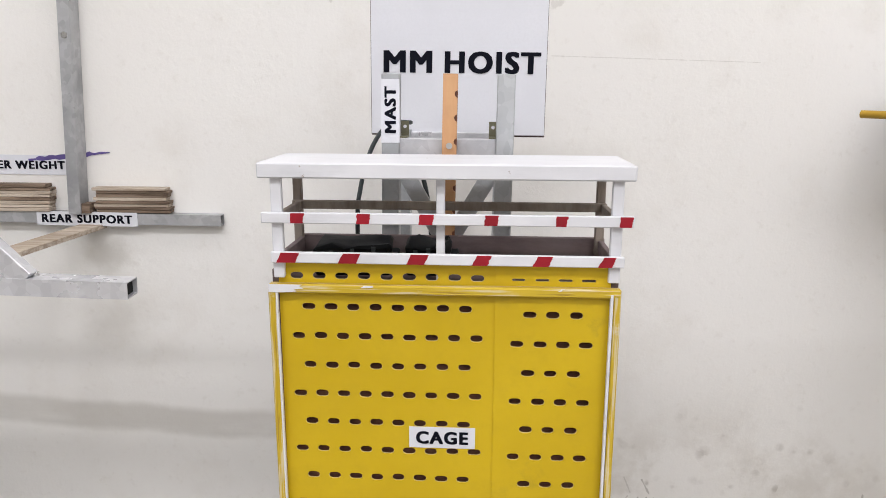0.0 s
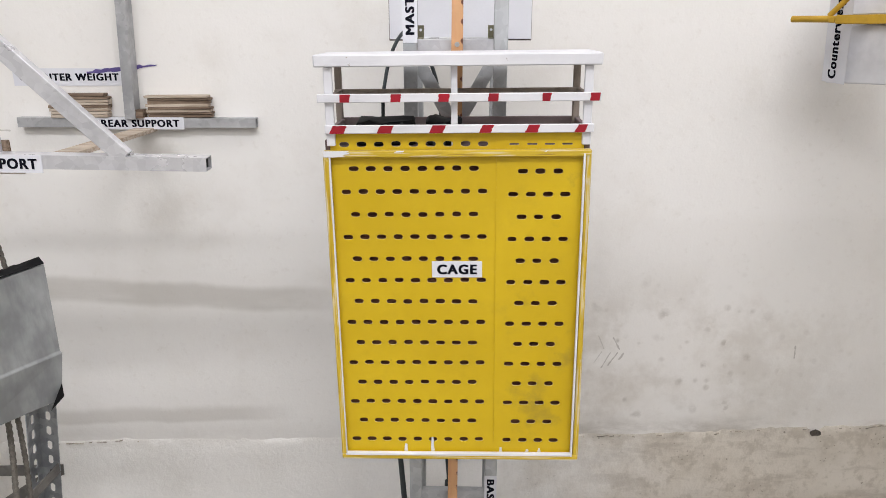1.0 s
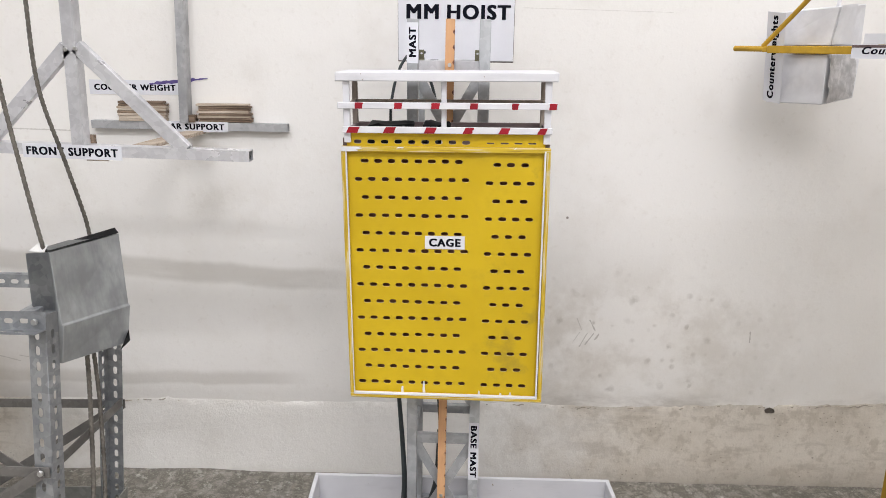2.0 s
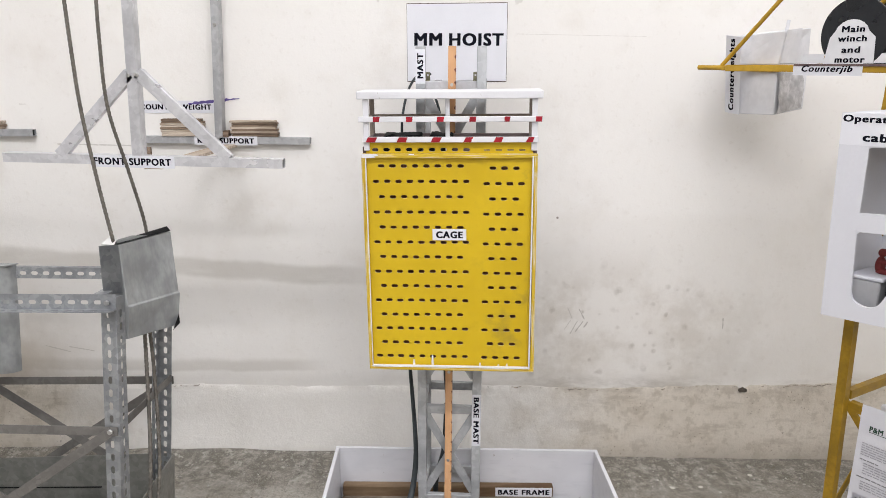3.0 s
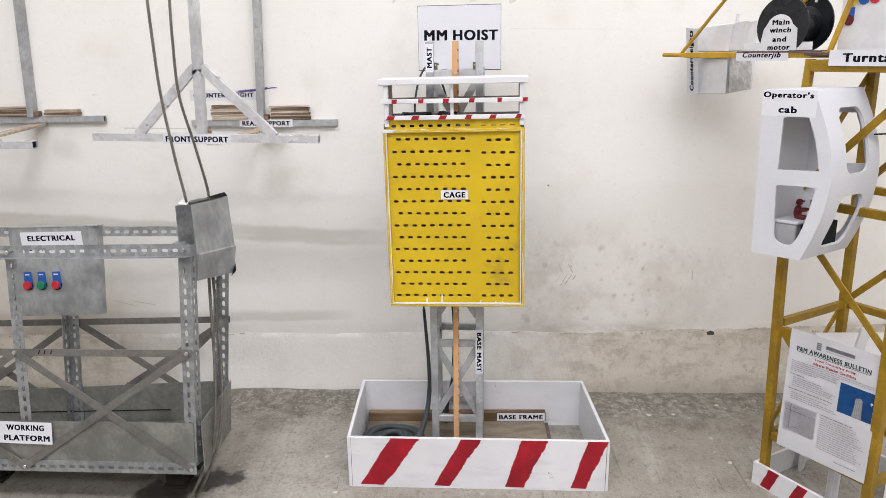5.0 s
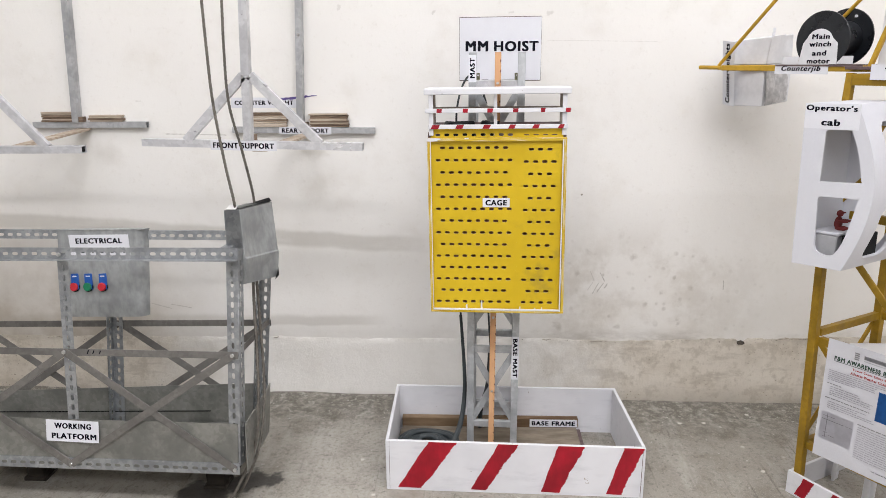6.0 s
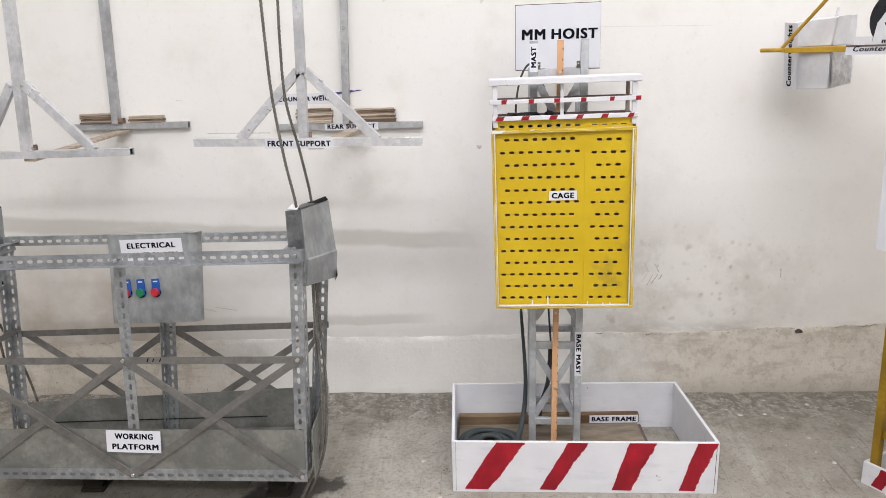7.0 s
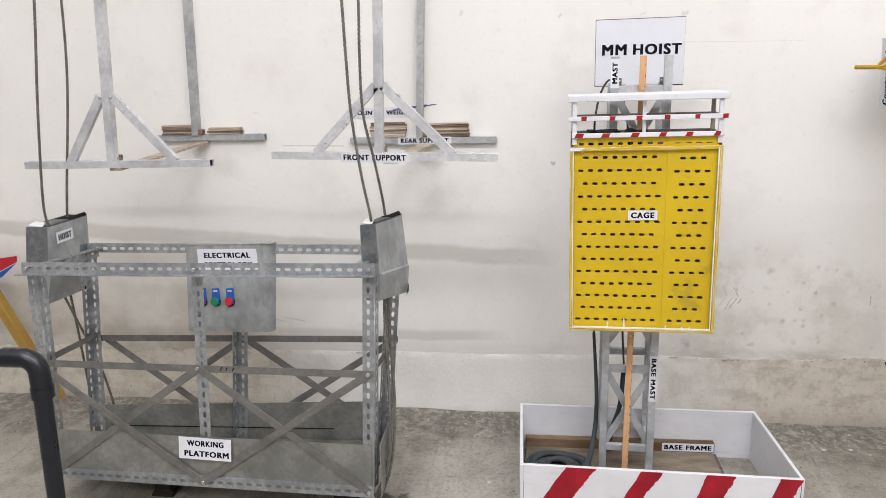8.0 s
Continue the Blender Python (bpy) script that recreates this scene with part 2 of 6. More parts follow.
def make_floor():
    g = Graph("worn_concrete")
    p = g.xyz()
    x, y = p[0], p[1]
    soft, mid, fine, tiny = g.noise(1.3, 4), g.noise(7.0, 7, 0.65), g.noise(60.0, 6, 0.7), g.noise(220.0, 3, 0.6)
    c = g.mix(g.step(soft, 0.3, 0.7), (0.285, 0.262, 0.226), (0.365, 0.338, 0.296))
    c = g.mix(g.step(mid, 0.46, 0.68, 0, 0.7), c, (0.205, 0.183, 0.150))
    sweep = g.noise(7.0, 6, 0.65, (1.0, 0.2, 1.0))
    c = g.mix(g.step(sweep, 0.50, 0.66, 0, 0.65), c, (0.43, 0.41, 0.375))
    drag = g.noise(46.0, 4, 0.6, (1.0, 0.05, 1.0))
    c = g.mix(g.maths("MULTIPLY", g.step(drag, 0.60, 0.70), g.step(mid, 0.35, 0.6, 0.25, 0.8)), c, (0.145, 0.128, 0.105))
    near = g.step(g.maths("ADD", y, g.maths("MULTIPLY", mid, 0.5)), 1.52, 1.80)
    grit = g.maths("MULTIPLY", near, g.step(g.noise(26.0, 6, 0.7), 0.38, 0.56))
    c = g.mix(g.maths("MULTIPLY", grit, 0.80), c, (0.13, 0.12, 0.10))
    c = g.mix(g.maths("MULTIPLY", near, g.step(g.noise(33.0, 6, 0.7), 0.56, 0.64, 0, 0.7)), c, (0.46, 0.44, 0.39))
    c = g.mix(g.step(fine, 0.50, 0.68, 0, 0.72), c, (0.145, 0.135, 0.115))
    c = g.mix(g.step(tiny, 0.50, 0.72, 0, 0.5), c, (0.50, 0.48, 0.435))
    # pale lime flecks and dark pocks
    d, tone = g.cells(13.0)
    bent = g.maths("ADD", d, g.maths("MULTIPLY", g.maths("SUBTRACT", fine, 0.5), 0.25))
    c = g.mix(g.maths("MULTIPLY", g.step(bent, 0.16, 0.08), g.step(g.noise(3.0, 2), 0.50, 0.60)), c, (0.62, 0.60, 0.55))
    d, tone = g.cells(31.0)
    c = g.mix(g.maths("MULTIPLY", g.step(d, 0.16, 0.08), g.step(g.noise(2.4, 3), 0.48, 0.60)), c, (0.11, 0.10, 0.085))
    # trodden lime dust, and the pool of light between platform and tray painted in
    lit_dust = g.maths("ADD", g.span(x, y, -0.72, 0.70, -0.58, 1.18), g.maths("MULTIPLY", g.maths("SUBTRACT", g.noise(3.5, 6, 0.65), 0.5), 0.7))
    c = g.mix(g.maths("MULTIPLY", g.step(lit_dust, 0.34, 0.08), g.step(fine, 0.30, 0.62, 0.50, 0.15)), c, (0.48, 0.46, 0.42))
    # spilled oil below the slack ropes
    wet = g.maths("ADD", g.maths("MULTIPLY", g.maths("SUBTRACT", g.noise(9.0, 5, 0.6), 0.5), 0.30), g.span(x, y, -1.16, 0.80, -0.93, 0.93))
    oil = g.step(wet, 0.085, 0.045)
    c = g.mix(g.maths("MULTIPLY", oil, 0.88), c, (0.028, 0.025, 0.022))
    g.bump(g.maths("ADD", g.maths("ADD", g.maths("MULTIPLY", fine, 0.6), g.maths("MULTIPLY", tiny, 0.2)), mid), 0.6, 0.005)
    rough = g.step(mid, 0.3, 0.7, 0.5, 0.8)
    return g.done(c, g.maths("SUBTRACT", rough, g.maths("MULTIPLY", oil, 0.25)), 0, 0.35)


def make_sheet():
    g = Graph("yellow_painted_sheet")
    big, mid, fine = g.noise(3.5, 4), g.noise(14.0, 5, 0.6), g.noise(120.0, 4)
    x = g.xyz()[0]
    c = g.mix(g.step(big, 0.3, 0.7), (0.56, 0.378, 0.006), (0.65, 0.45, 0.010))
    c = g.mix(g.step(mid, 0.48, 0.75, 0, 0.45), c, (0.50, 0.335, 0.008))
    scuff = g.maths("MULTIPLY", g.step(x, 0.05, 0.12), g.step(g.noise(9.0, 6, 0.65), 0.52, 0.70))
    c = g.mix(g.maths("MULTIPLY", scuff, 0.55), c, (0.30, 0.225, 0.03))
    d, _ = g.cells(20.0)
    c = g.mix(g.maths("MULTIPLY", g.step(d, 0.10, 0.04), g.step(g.noise(6.0, 3), 0.60, 0.66)), c, (0.12, 0.08, 0.02))
    g.bump(g.maths("ADD", g.maths("MULTIPLY", fine, 0.2), mid), 0.25, 0.002)
    return g.done(c, g.step(mid, 0.3, 0.7, 0.38, 0.55), 0, 0.4)


def make_ply_edge(name, grain):
    """Plywood edge whose layers run along the grain, thinly painted yellow over white."""
    g = Graph(name)
    a, b = g.noise(5.0, 4), g.noise(260.0, 3, 0.6, grain)
    c = g.mix(g.step(a, 0.3, 0.7), (0.50, 0.34, 0.02), (0.60, 0.42, 0.035))
    c = g.mix(g.maths("MULTIPLY", g.step(b, 0.52, 0.62), 0.75), c, (0.66, 0.58, 0.40))
    c = g.mix(g.maths("MULTIPLY", g.step(b, 0.42, 0.34), 0.65), c, (0.27, 0.15, 0.03))
    c = g.mix(g.step(g.noise(16.0, 5, 0.7), 0.60, 0.70, 0, 0.5), c, (0.68, 0.64, 0.54))
    g.bump(b, 0.4)
    return g.done(c, 0.6, 0, 0.3)


def make_white_paint():
    g = Graph("brushed_white_paint")
    a, b = g.noise(4.0, 4), g.noise(30.0, 5, 0.6, (0.25, 1, 1))
    c = g.mix(g.step(a, 0.3, 0.7), (0.66, 0.66, 0.69), (0.74, 0.74, 0.77))
    c = g.mix(g.step(b, 0.50, 0.78, 0, 0.55), c, (0.54, 0.54, 0.57))
    chips = g.step(g.noise(22.0, 6, 0.7), 0.675, 0.71)
    c = g.mix(chips, c, (0.30, 0.25, 0.21))
    g.bump(b, 0.35)
    return g.done(c, 0.55, 0, 0.35)


def make_zinc(name, lo, hi, rough=0.42, metal=0.75):
    g = Graph(name)
    d, cellcol = g.cells(70.0)
    mid, fine = g.noise(6.0, 5), g.noise(150.0, 3)
    s = g.t.nodes.new("ShaderNodeSeparateColor")
    g.put(s.inputs[0], cellcol)
    c = g.mix(g.maths("MULTIPLY", s.outputs[0], 0.55), lo, hi)
    c = g.mix(g.step(mid, 0.42, 0.68, 0, 0.8), c, shade(lo, 0.68))
    c = g.mix(g.step(g.noise(17.0, 6, 0.7), 0.62, 0.74, 0, 0.4), c, shade(hi, 1.15))
    g.bump(fine, 0.12)
    return g.done(c, g.step(mid, 0.3, 0.7, rough - 0.08, rough + 0.14), metal, 0.5)


def make_wood(name, lo, hi, grain=(0.25, 1, 1), scale=40.0):
    g = Graph(name)
    a, b = g.noise(scale, 6, 0.65, grain), g.noise(5.0, 4)
    c = g.mix(g.step(a, 0.3, 0.7), lo, hi)
    c = g.mix(g.step(b, 0.45, 0.75, 0, 0.5), c, shade(lo, 0.7))
    c = g.mix(g.maths("MULTIPLY", g.chance(), 0.35), c, shade(lo, 0.75))
    g.bump(a, 0.35)
    return g.done(c, 0.75, 0, 0.25)


WALL, PLINTH, FLOOR = make_wall(), make_plinth(), make_floor()
HALL = plain("dull_grey_hall_paint", (0.74, 0.73, 0.70), 0.8, var=0.1)
PAINTED_CEILING = plain("grey_white_ceiling_paint", (0.80, 0.80, 0.78), 0.8, var=0.05)
SHEET, WHITE = make_sheet(), make_white_paint()
PLY_EDGE = make_ply_edge("yellow_plywood_edge", (0.03, 1, 1))
PLY_EDGE_UP = make_ply_edge("yellow_upright_plywood_edge", (1, 1, 0.03))
PALE_YELLOW = plain("pale_yellow_primer", (0.66, 0.56, 0.24), 0.6, var=0.25, big=30, fine=120)
RED = plain("red_brush_paint", (0.37, 0.006, 0.020), 0.5, var=0.3, big=9, fine=45, grain=(1, 1, 0.3))
ZINC = make_zinc("galvanised_steel", (0.33, 0.345, 0.362), (0.60, 0.615, 0.635))
ZINC_SHEET = make_zinc("dull_galvanised_sheet", (0.235, 0.235, 0.216), (0.36, 0.355, 0.328), 0.5, 0.55)
FLAT_BAR = make_zinc("grey_flat_bar", (0.175, 0.166, 0.155), (0.26, 0.25, 0.236), 0.5, 0.5)
BRASSY = make_zinc("passivated_bracket", (0.21, 0.20, 0.13), (0.36, 0.34, 0.24), 0.45, 0.6)
ALU = make_zinc("brushed_aluminium", (0.58, 0.58, 0.605), (0.78, 0.78, 0.805), 0.34, 0.4)
# a darker aluminium for the rear beams and uprights
ALU_DULL = make_zinc("darker_aluminium", (0.43, 0.435, 0.45), (0.62, 0.625, 0.64), 0.4, 0.4)
MAST_STEEL = make_zinc("silver_painted_steel", (0.44, 0.455, 0.47), (0.62, 0.635, 0.65), 0.5, 0.35)
SILVER_CARD = plain("silver_painted_card", (0.38, 0.395, 0.40), 0.45, 0.35, var=0.28, big=11, fine=45, grain=(1, 1, 0.4))
BLACK_CARD = plain("black_torn_card", (0.02, 0.02, 0.022), 0.8, var=0.3)
WHITE_CARD = plain("white_torn_card", (0.75, 0.74, 0.72), 0.8, var=0.1)
PLY = make_wood("weathered_plywood", (0.115, 0.078, 0.055), (0.36, 0.27, 0.20), (0.12, 1, 2.2), 60)
PLY_PALE = make_wood("pale_plywood_ply", (0.36, 0.28, 0.21), (0.66, 0.58, 0.49), (0.12, 1, 2.2), 60)
BOARD = make_wood("stained_base_board", (0.17, 0.135, 0.10), (0.37, 0.315, 0.245), (0.3, 1, 1), 18)
DARK_PLY = make_wood("dark_primed_plywood", (0.11, 0.075, 0.075), (0.19, 0.14, 0.135), (0.3, 1, 1), 30)
FOOT_WOOD = make_wood("oil_soaked_wood", (0.022, 0.018, 0.014), (0.05, 0.042, 0.034), (0.3, 1, 1), 30)
RAIL_WOOD = make_wood("rust_stained_rail", (0.12, 0.072, 0.038), (0.36, 0.26, 0.165), (0.12, 1, 1), 14)
PURPLE_PLY = make_wood("purple_primed_plywood", (0.20, 0.15, 0.152), (0.31, 0.25, 0.25), (0.3, 1, 1), 30)
LINER = make_wood("brown_hardboard", (0.20, 0.09, 0.06), (0.30, 0.15, 0.10), (0.3, 1, 1), 30)
RAW_WOOD = make_wood("raw_greyed_wood", (0.26, 0.215, 0.185), (0.42, 0.36, 0.31), (1, 1, 0.25), 40)
RACK = make_wood("orange_primed_rack", (0.62, 0.34, 0.17), (0.76, 0.45, 0.24), (1, 1, 0.2), 30)
PAPER = plain("white_paper", (0.72, 0.725, 0.77), 0.6, var=0.03, big=10, fine=200, bump=0.05, spec=0.3)
GREY_PAPER = plain("creased_white_paper", (0.73, 0.73, 0.755), 0.65, var=0.08, big=12, fine=50, bump=0.25)
INK = plain("black_ink", (0.005, 0.006, 0.012), 0.8, var=0.1, spec=0.12)
GREY_INK = plain("grey_print", (0.30, 0.30, 0.32), 0.6, var=0.2)
PALE_INK = plain("pale_print", (0.44, 0.44, 0.48), 0.6, var=0.2)
RED_INK = plain("dark_red_print", (0.35, 0.03, 0.03), 0.6, var=0.2)
GREEN_INK = plain("dark_green_print", (0.03, 0.07, 0.05), 0.6, var=0.2)
SKY_INK = plain("blue_photo_print", (0.02, 0.13, 0.42), 0.4, var=0.25, big=12)
HOSE = plain("dark_grey_rubber", (0.045, 0.054, 0.058), 0.55, var=0.2, big=8, fine=120)
ROPE = plain("oiled_wire_rope", (0.17, 0.155, 0.135), 0.55, 0.35, var=0.35, big=30, fine=300)
BLACK = plain("black_plastic", (0.008, 0.009, 0.010), 0.6, var=0.3, big=20, fine=90, spec=0.2)
TANK_BLACK = plain("glossy_black_plastic", (0.012, 0.014, 0.018), 0.3, var=0.3, big=15, fine=200, bump=0.05, spec=0.5)
NAVY = plain("dark_navy_pipe", (0.004, 0.006, 0.011), 0.32, var=0.2, big=8, fine=160, bump=0.08, spec=0.5)
MUSTARD = plain("mustard_enamel", (0.33, 0.195, 0.012), 0.45, var=0.28, big=9, fine=60, spec=0.4)
YELLOW_TUBE = plain("yellow_tube_paint", (0.50, 0.30, 0.025), 0.5, var=0.2, big=9, fine=60)
FOAM = plain("white_foam_board", (0.63, 0.635, 0.68), 0.6, var=0.03, big=6, fine=120, bump=0.08)
STOOL_WHITE = plain("white_moulded_plastic", (0.72, 0.72, 0.74), 0.45, var=0.06)
BLUE = plain("blue_plastic", (0.015, 0.10, 0.42), 0.4, var=0.1)
BTN_RED = plain("red_plastic", (0.52, 0.02, 0.035), 0.35, var=0.1)
BTN_GREEN = plain("green_plastic", (0.01, 0.20, 0.09), 0.35, var=0.1)
BTN_YELLOW = plain("yellow_plastic", (0.7, 0.52, 0.05), 0.35, var=0.1)
DOLL = plain("dark_red_clay", (0.17, 0.022, 0.022), 0.7, var=0.3, big=40, fine=150)
PURPLE = plain("purple_brush_paint", (0.13, 0.095, 0.30), 0.6, var=0.25, big=20, fine=80)
BOLT = make_zinc("bright_bolt", (0.55, 0.55, 0.54), (0.75, 0.75, 0.74), 0.3, 0.9)
STONE = plain("pale_rubble", (0.50, 0.48, 0.44), 0.85, var=0.3, big=40, fine=200)
GLOW = bpy.data.materials.new("lit_tube")
GLOW.use_nodes = True
GLOW.node_tree.nodes["Principled BSDF"].inputs["Emission Color"].default_value = (1, 0.97, 0.92, 1)
GLOW.node_tree.nodes["Principled BSDF"].inputs["Emission Strength"].default_value = 4.0


# ---- building helpers ----
def mesh_of(bm, name, smooth=False):
    me = bpy.data.meshes.new(name)
    bm.normal_update()
    bm.to_mesh(me)
    bm.free()
    if smooth:
        me.shade_smooth()
        me.set_sharp_from_angle(angle=radians(40))
    return me


def thing(name, at, label, category, group="", kind=""):
    ob = new(name)
    ob.empty_display_size = 0.05
    ob.matrix_basis = Matrix.Translation(at)
    return tagged(ob, label, category, group, kind)


def part(name, data, material, parent, label="", smooth=False):
    """One mesh under a thing or a part; its points are given in the room's own metres."""
    me = data if isinstance(data, bpy.types.Mesh) else mesh_of(data, name, smooth)
    me.materials.clear()
    me.materials.append(material)
    ob = new(name, me)
    ob.parent = parent
    if parent.parent is None and parent.type == "EMPTY":
        ob.matrix_parent_inverse = parent.matrix_basis.inverted()
    return tagged(ob, label)


def solo(name, data, material, label, category, kind="", smooth=False):
    me = data if isinstance(data, bpy.types.Mesh) else mesh_of(data, name, smooth)
    me.materials.append(material)
    return tagged(new(name, me), label, category, kind=kind)


def bevelled(bm, size, segs=1):
    if size:
        bmesh.ops.bevel(bm, geom=bm.edges[:], offset=size, segments=segs, affect="EDGES", profile=0.6)
    return bm


def block(lo, hi, bevel=0.0015, m=None, segs=1):
    bm = bmesh.new()
    lo, hi = Vector(lo), Vector(hi)
    bmesh.ops.create_cube(bm, size=1.0, matrix=Matrix.Translation((lo + hi) / 2) @ Matrix.Diagonal((*(hi - lo), 1)))
    bevelled(bm, bevel, segs)
    if m:
        bm.transform(m)
    return bm


def hexa(bottom, top, bevel=0.0015):
    """A solid from four lower and four upper corners, both counter-clockwise from above."""
    bm = bmesh.new()
    b, t = [bm.verts.new(v) for v in bottom], [bm.verts.new(v) for v in top]
    bm.faces.new(b[::-1]), bm.faces.new(t)
    for i in range(4):
        j = (i + 1) % 4
        bm.faces.new((b[i], b[j], t[j], t[i]))
    return bevelled(bm, bevel)


def frame_of(p, q, up=(0, 0, 1)):
    p, q = Vector(p), Vector(q)
    d = (q - p).normalized()
    side = d.cross(Vector(up))
    side = side.normalized() if side.length > 1e-4 else d.orthogonal().normalized()
    v = side.cross(d)
    m = Matrix((d, side, v)).transposed().to_4x4()
    return Matrix.Translation(p) @ m, (q - p).length


def bar(p, q, wide, high, up=(0, 0, 1), bevel=0.0015):
    """A bar from p to q; wide across, high along up."""
    m, length = frame_of(p, q, up)
    return block((0, -wide / 2, -high / 2), (length, wide / 2, high / 2), bevel, m)


def hollow_bar(p, q, wide, high, up=(0, 0, 1), wall=0.002):
    """A square tube that is open at both ends."""
    m, length = frame_of(p, q, up)
    bm = bmesh.new()
    rings = []
    for x, k in ((0, 0), (length, 0), (length, wall), (0, wall)):
        y, z = wide / 2 - k, high / 2 - k
        rings.append([bm.verts.new((x, a, b)) for a, b in ((-y, -z), (y, -z), (y, z), (-y, z))])
    for a, b in ((0, 1), (1, 2), (2, 3), (3, 0)):
        for i in range(4):
            j = (i + 1) % 4
            bm.faces.new((rings[a][i], rings[a][j], rings[b][j], rings[b][i]))
    bmesh.ops.recalc_face_normals(bm, faces=bm.faces[:])
    bm.transform(m)
    return bm


def tube(points, r, segs=10, smooth_path=6, flat=1.0, lay=0.0, r2=None):
    """A round tube swept through the points; lay twists strands into its surface."""
    pts = [Vector(p) for p in points]
    path = []
    for i in range(len(pts) - 1):
        a, b = pts[max(i - 1, 0)], pts[i]
        c, d = pts[i + 1], pts[min(i + 2, len(pts) - 1)]
        for k in range(smooth_path):
            t = k / smooth_path
            path.append(0.5 * ((2 * b) + (c - a) * t + (2 * a - 5 * b + 4 * c - d) * t * t + (3 * b - a - 3 * c + d) * t ** 3))
    path.append(pts[-1])
    bm = bmesh.new()
    rings, run = [], 0.0
    side = None
    for i, p in enumerate(path):
        d = (path[min(i + 1, len(path) - 1)] - path[max(i - 1, 0)]).normalized()
        side = d.orthogonal().normalized() if side is None else (side - d * side.dot(d)).normalized()
        up = d.cross(side)
        run += (p - path[i - 1]).length if i else 0
        ring = []
        for k in range(segs):
            a = 2 * math.pi * k / segs
            rr = (r if r2 is None else r + (r2 - r) * i / (len(path) - 1)) * (1 + (0.14 * math.cos(3 * a + run * lay) if lay else 0))
            ring.append(bm.verts.new(p + side * math.cos(a) * rr + up * math.sin(a) * rr * flat))
        rings.append(ring)
    for a, b in zip(rings, rings[1:]):
        for k in range(segs):
            j = (k + 1) % segs
            bm.faces.new((a[k], a[j], b[j], b[k]))
    bm.faces.new(rings[0][::-1]), bm.faces.new(rings[-1])
    return bm


def disc(centre, axis, r, thick, segs=32, bevel=0.0):
    bm = bmesh.new()
    m = Vector(axis).normalized().to_track_quat("Z", "Y").to_matrix().to_4x4()
    bmesh.ops.create_cone(bm, cap_ends=True, segments=segs, radius1=r, radius2=r, depth=thick, matrix=Matrix.Translation(centre) @ m)
    return bevelled(bm, bevel)


def from_curve(curve, m):
    ob = bpy.data.objects.new("draft", curve)
    scene.collection.objects.link(ob)
    dg = bpy.context.evaluated_depsgraph_get()
    me = bpy.data.meshes.new_from_object(ob.evaluated_get(dg))
    bpy.data.objects.remove(ob)
    bpy.data.curves.remove(curve)
    me.transform(m)
    return me


def plate(outline, holes, thick, m):
    """A flat plate with holes: outlines in its own x and y, thickness about zero."""
    c = bpy.data.curves.new("plate", "CURVE")
    c.dimensions, c.fill_mode, c.extrude = "2D", "BOTH", thick / 2
    for loop in (outline, *holes):
        s = c.splines.new("POLY")
        s.points.add(len(loop) - 1)
        for p, (x, y) in zip(s.points, loop):
            p.co = (x, y, 0, 1)
        s.use_cyclic_u = True
    return from_curve(c, m)


def from_plate(outline):
    """A single flat face from its outline in x and y."""
    bm = bmesh.new()
    bm.faces.new([bm.verts.new((x, y, 0)) for x, y in outline])
    return bm


def slot(x, y, long, high, steps=4):
    """The outline of a slot with round ends, long along x."""
    r, pts = high / 2, []
    for side in (1, -1):
        for k in range(steps + 1):
            a = -math.pi / 2 + math.pi * k / steps
            pts.append((x + side * (long / 2 - r + r * math.cos(a)), y + side * r * math.sin(a)))
    return pts


def axes(origin, xdir, updir):
    """A frame whose x runs along xdir, y along updir, z out of the face."""
    x = Vector(xdir).normalized()
    n = x.cross(Vector(updir)).normalized()
    y = n.cross(x)
    return Matrix.Translation(origin) @ Matrix((x, y, n)).transposed().to_4x4()


def lettering(text, width, height, m, lean=0.0, bold=0.048):
    """A line of block letters that fills width by height, centred on the frame m."""
    c = bpy.data.curves.new("line", "FONT")
    c.body, c.size, c.shear, c.extrude = text, 1.0, lean, 0.012
    c.resolution_u, c.space_character = 3, 1.16
    thin = from_curve(c, Matrix())
    heavy = bmesh.new()
    for k, (dx, dy) in enumerate(((-1, -0.45), (-1, 0.45), (-0.4, 0.45), (-0.4, -0.45), (0.4, 0.45), (0.4, -0.45), (1, -0.45), (1, 0.45))):
        copy = thin.copy()
        copy.transform(Matrix.Translation((bold * dx, bold * dy, 0.002 * k)))
        heavy.from_mesh(copy)
        bpy.data.meshes.remove(copy)
    bpy.data.meshes.remove(thin)
    me = bpy.data.meshes.new("line")
    heavy.to_mesh(me)
    heavy.free()
    co = np.empty(len(me.vertices) * 3)
    me.vertices.foreach_get("co", co)
    co = co.reshape(-1, 3)
    lo, hi = co.min(0), co.max(0)
    k = Matrix.Diagonal((width / (hi[0] - lo[0]), height / (hi[1] - lo[1]), 0.02, 1))
    me.transform(m @ k @ Matrix.Translation((-(lo[0] + hi[0]) / 2, -(lo[1] + hi[1]) / 2, 0)))
    return me


def sticker(parent, m, w, h, lines, label, ink=INK, paper=PAPER, thick=0.0008):
    """A paper label on the frame m; lines: (text, dx, dy, width, height[, lean])."""
    sheet = part("label", block((-w / 2, -h / 2, 0), (w / 2, h / 2, thick), 0, m), paper, parent, label)
    for text, dx, dy, lw, lh, *lean in lines:
        part("lettering", lettering(text, lw, lh, m @ Matrix.Translation((dx, dy, thick + 0.0004)), lean[0] if lean else 0.0), ink, sheet, "bold black letters")
    return sheet


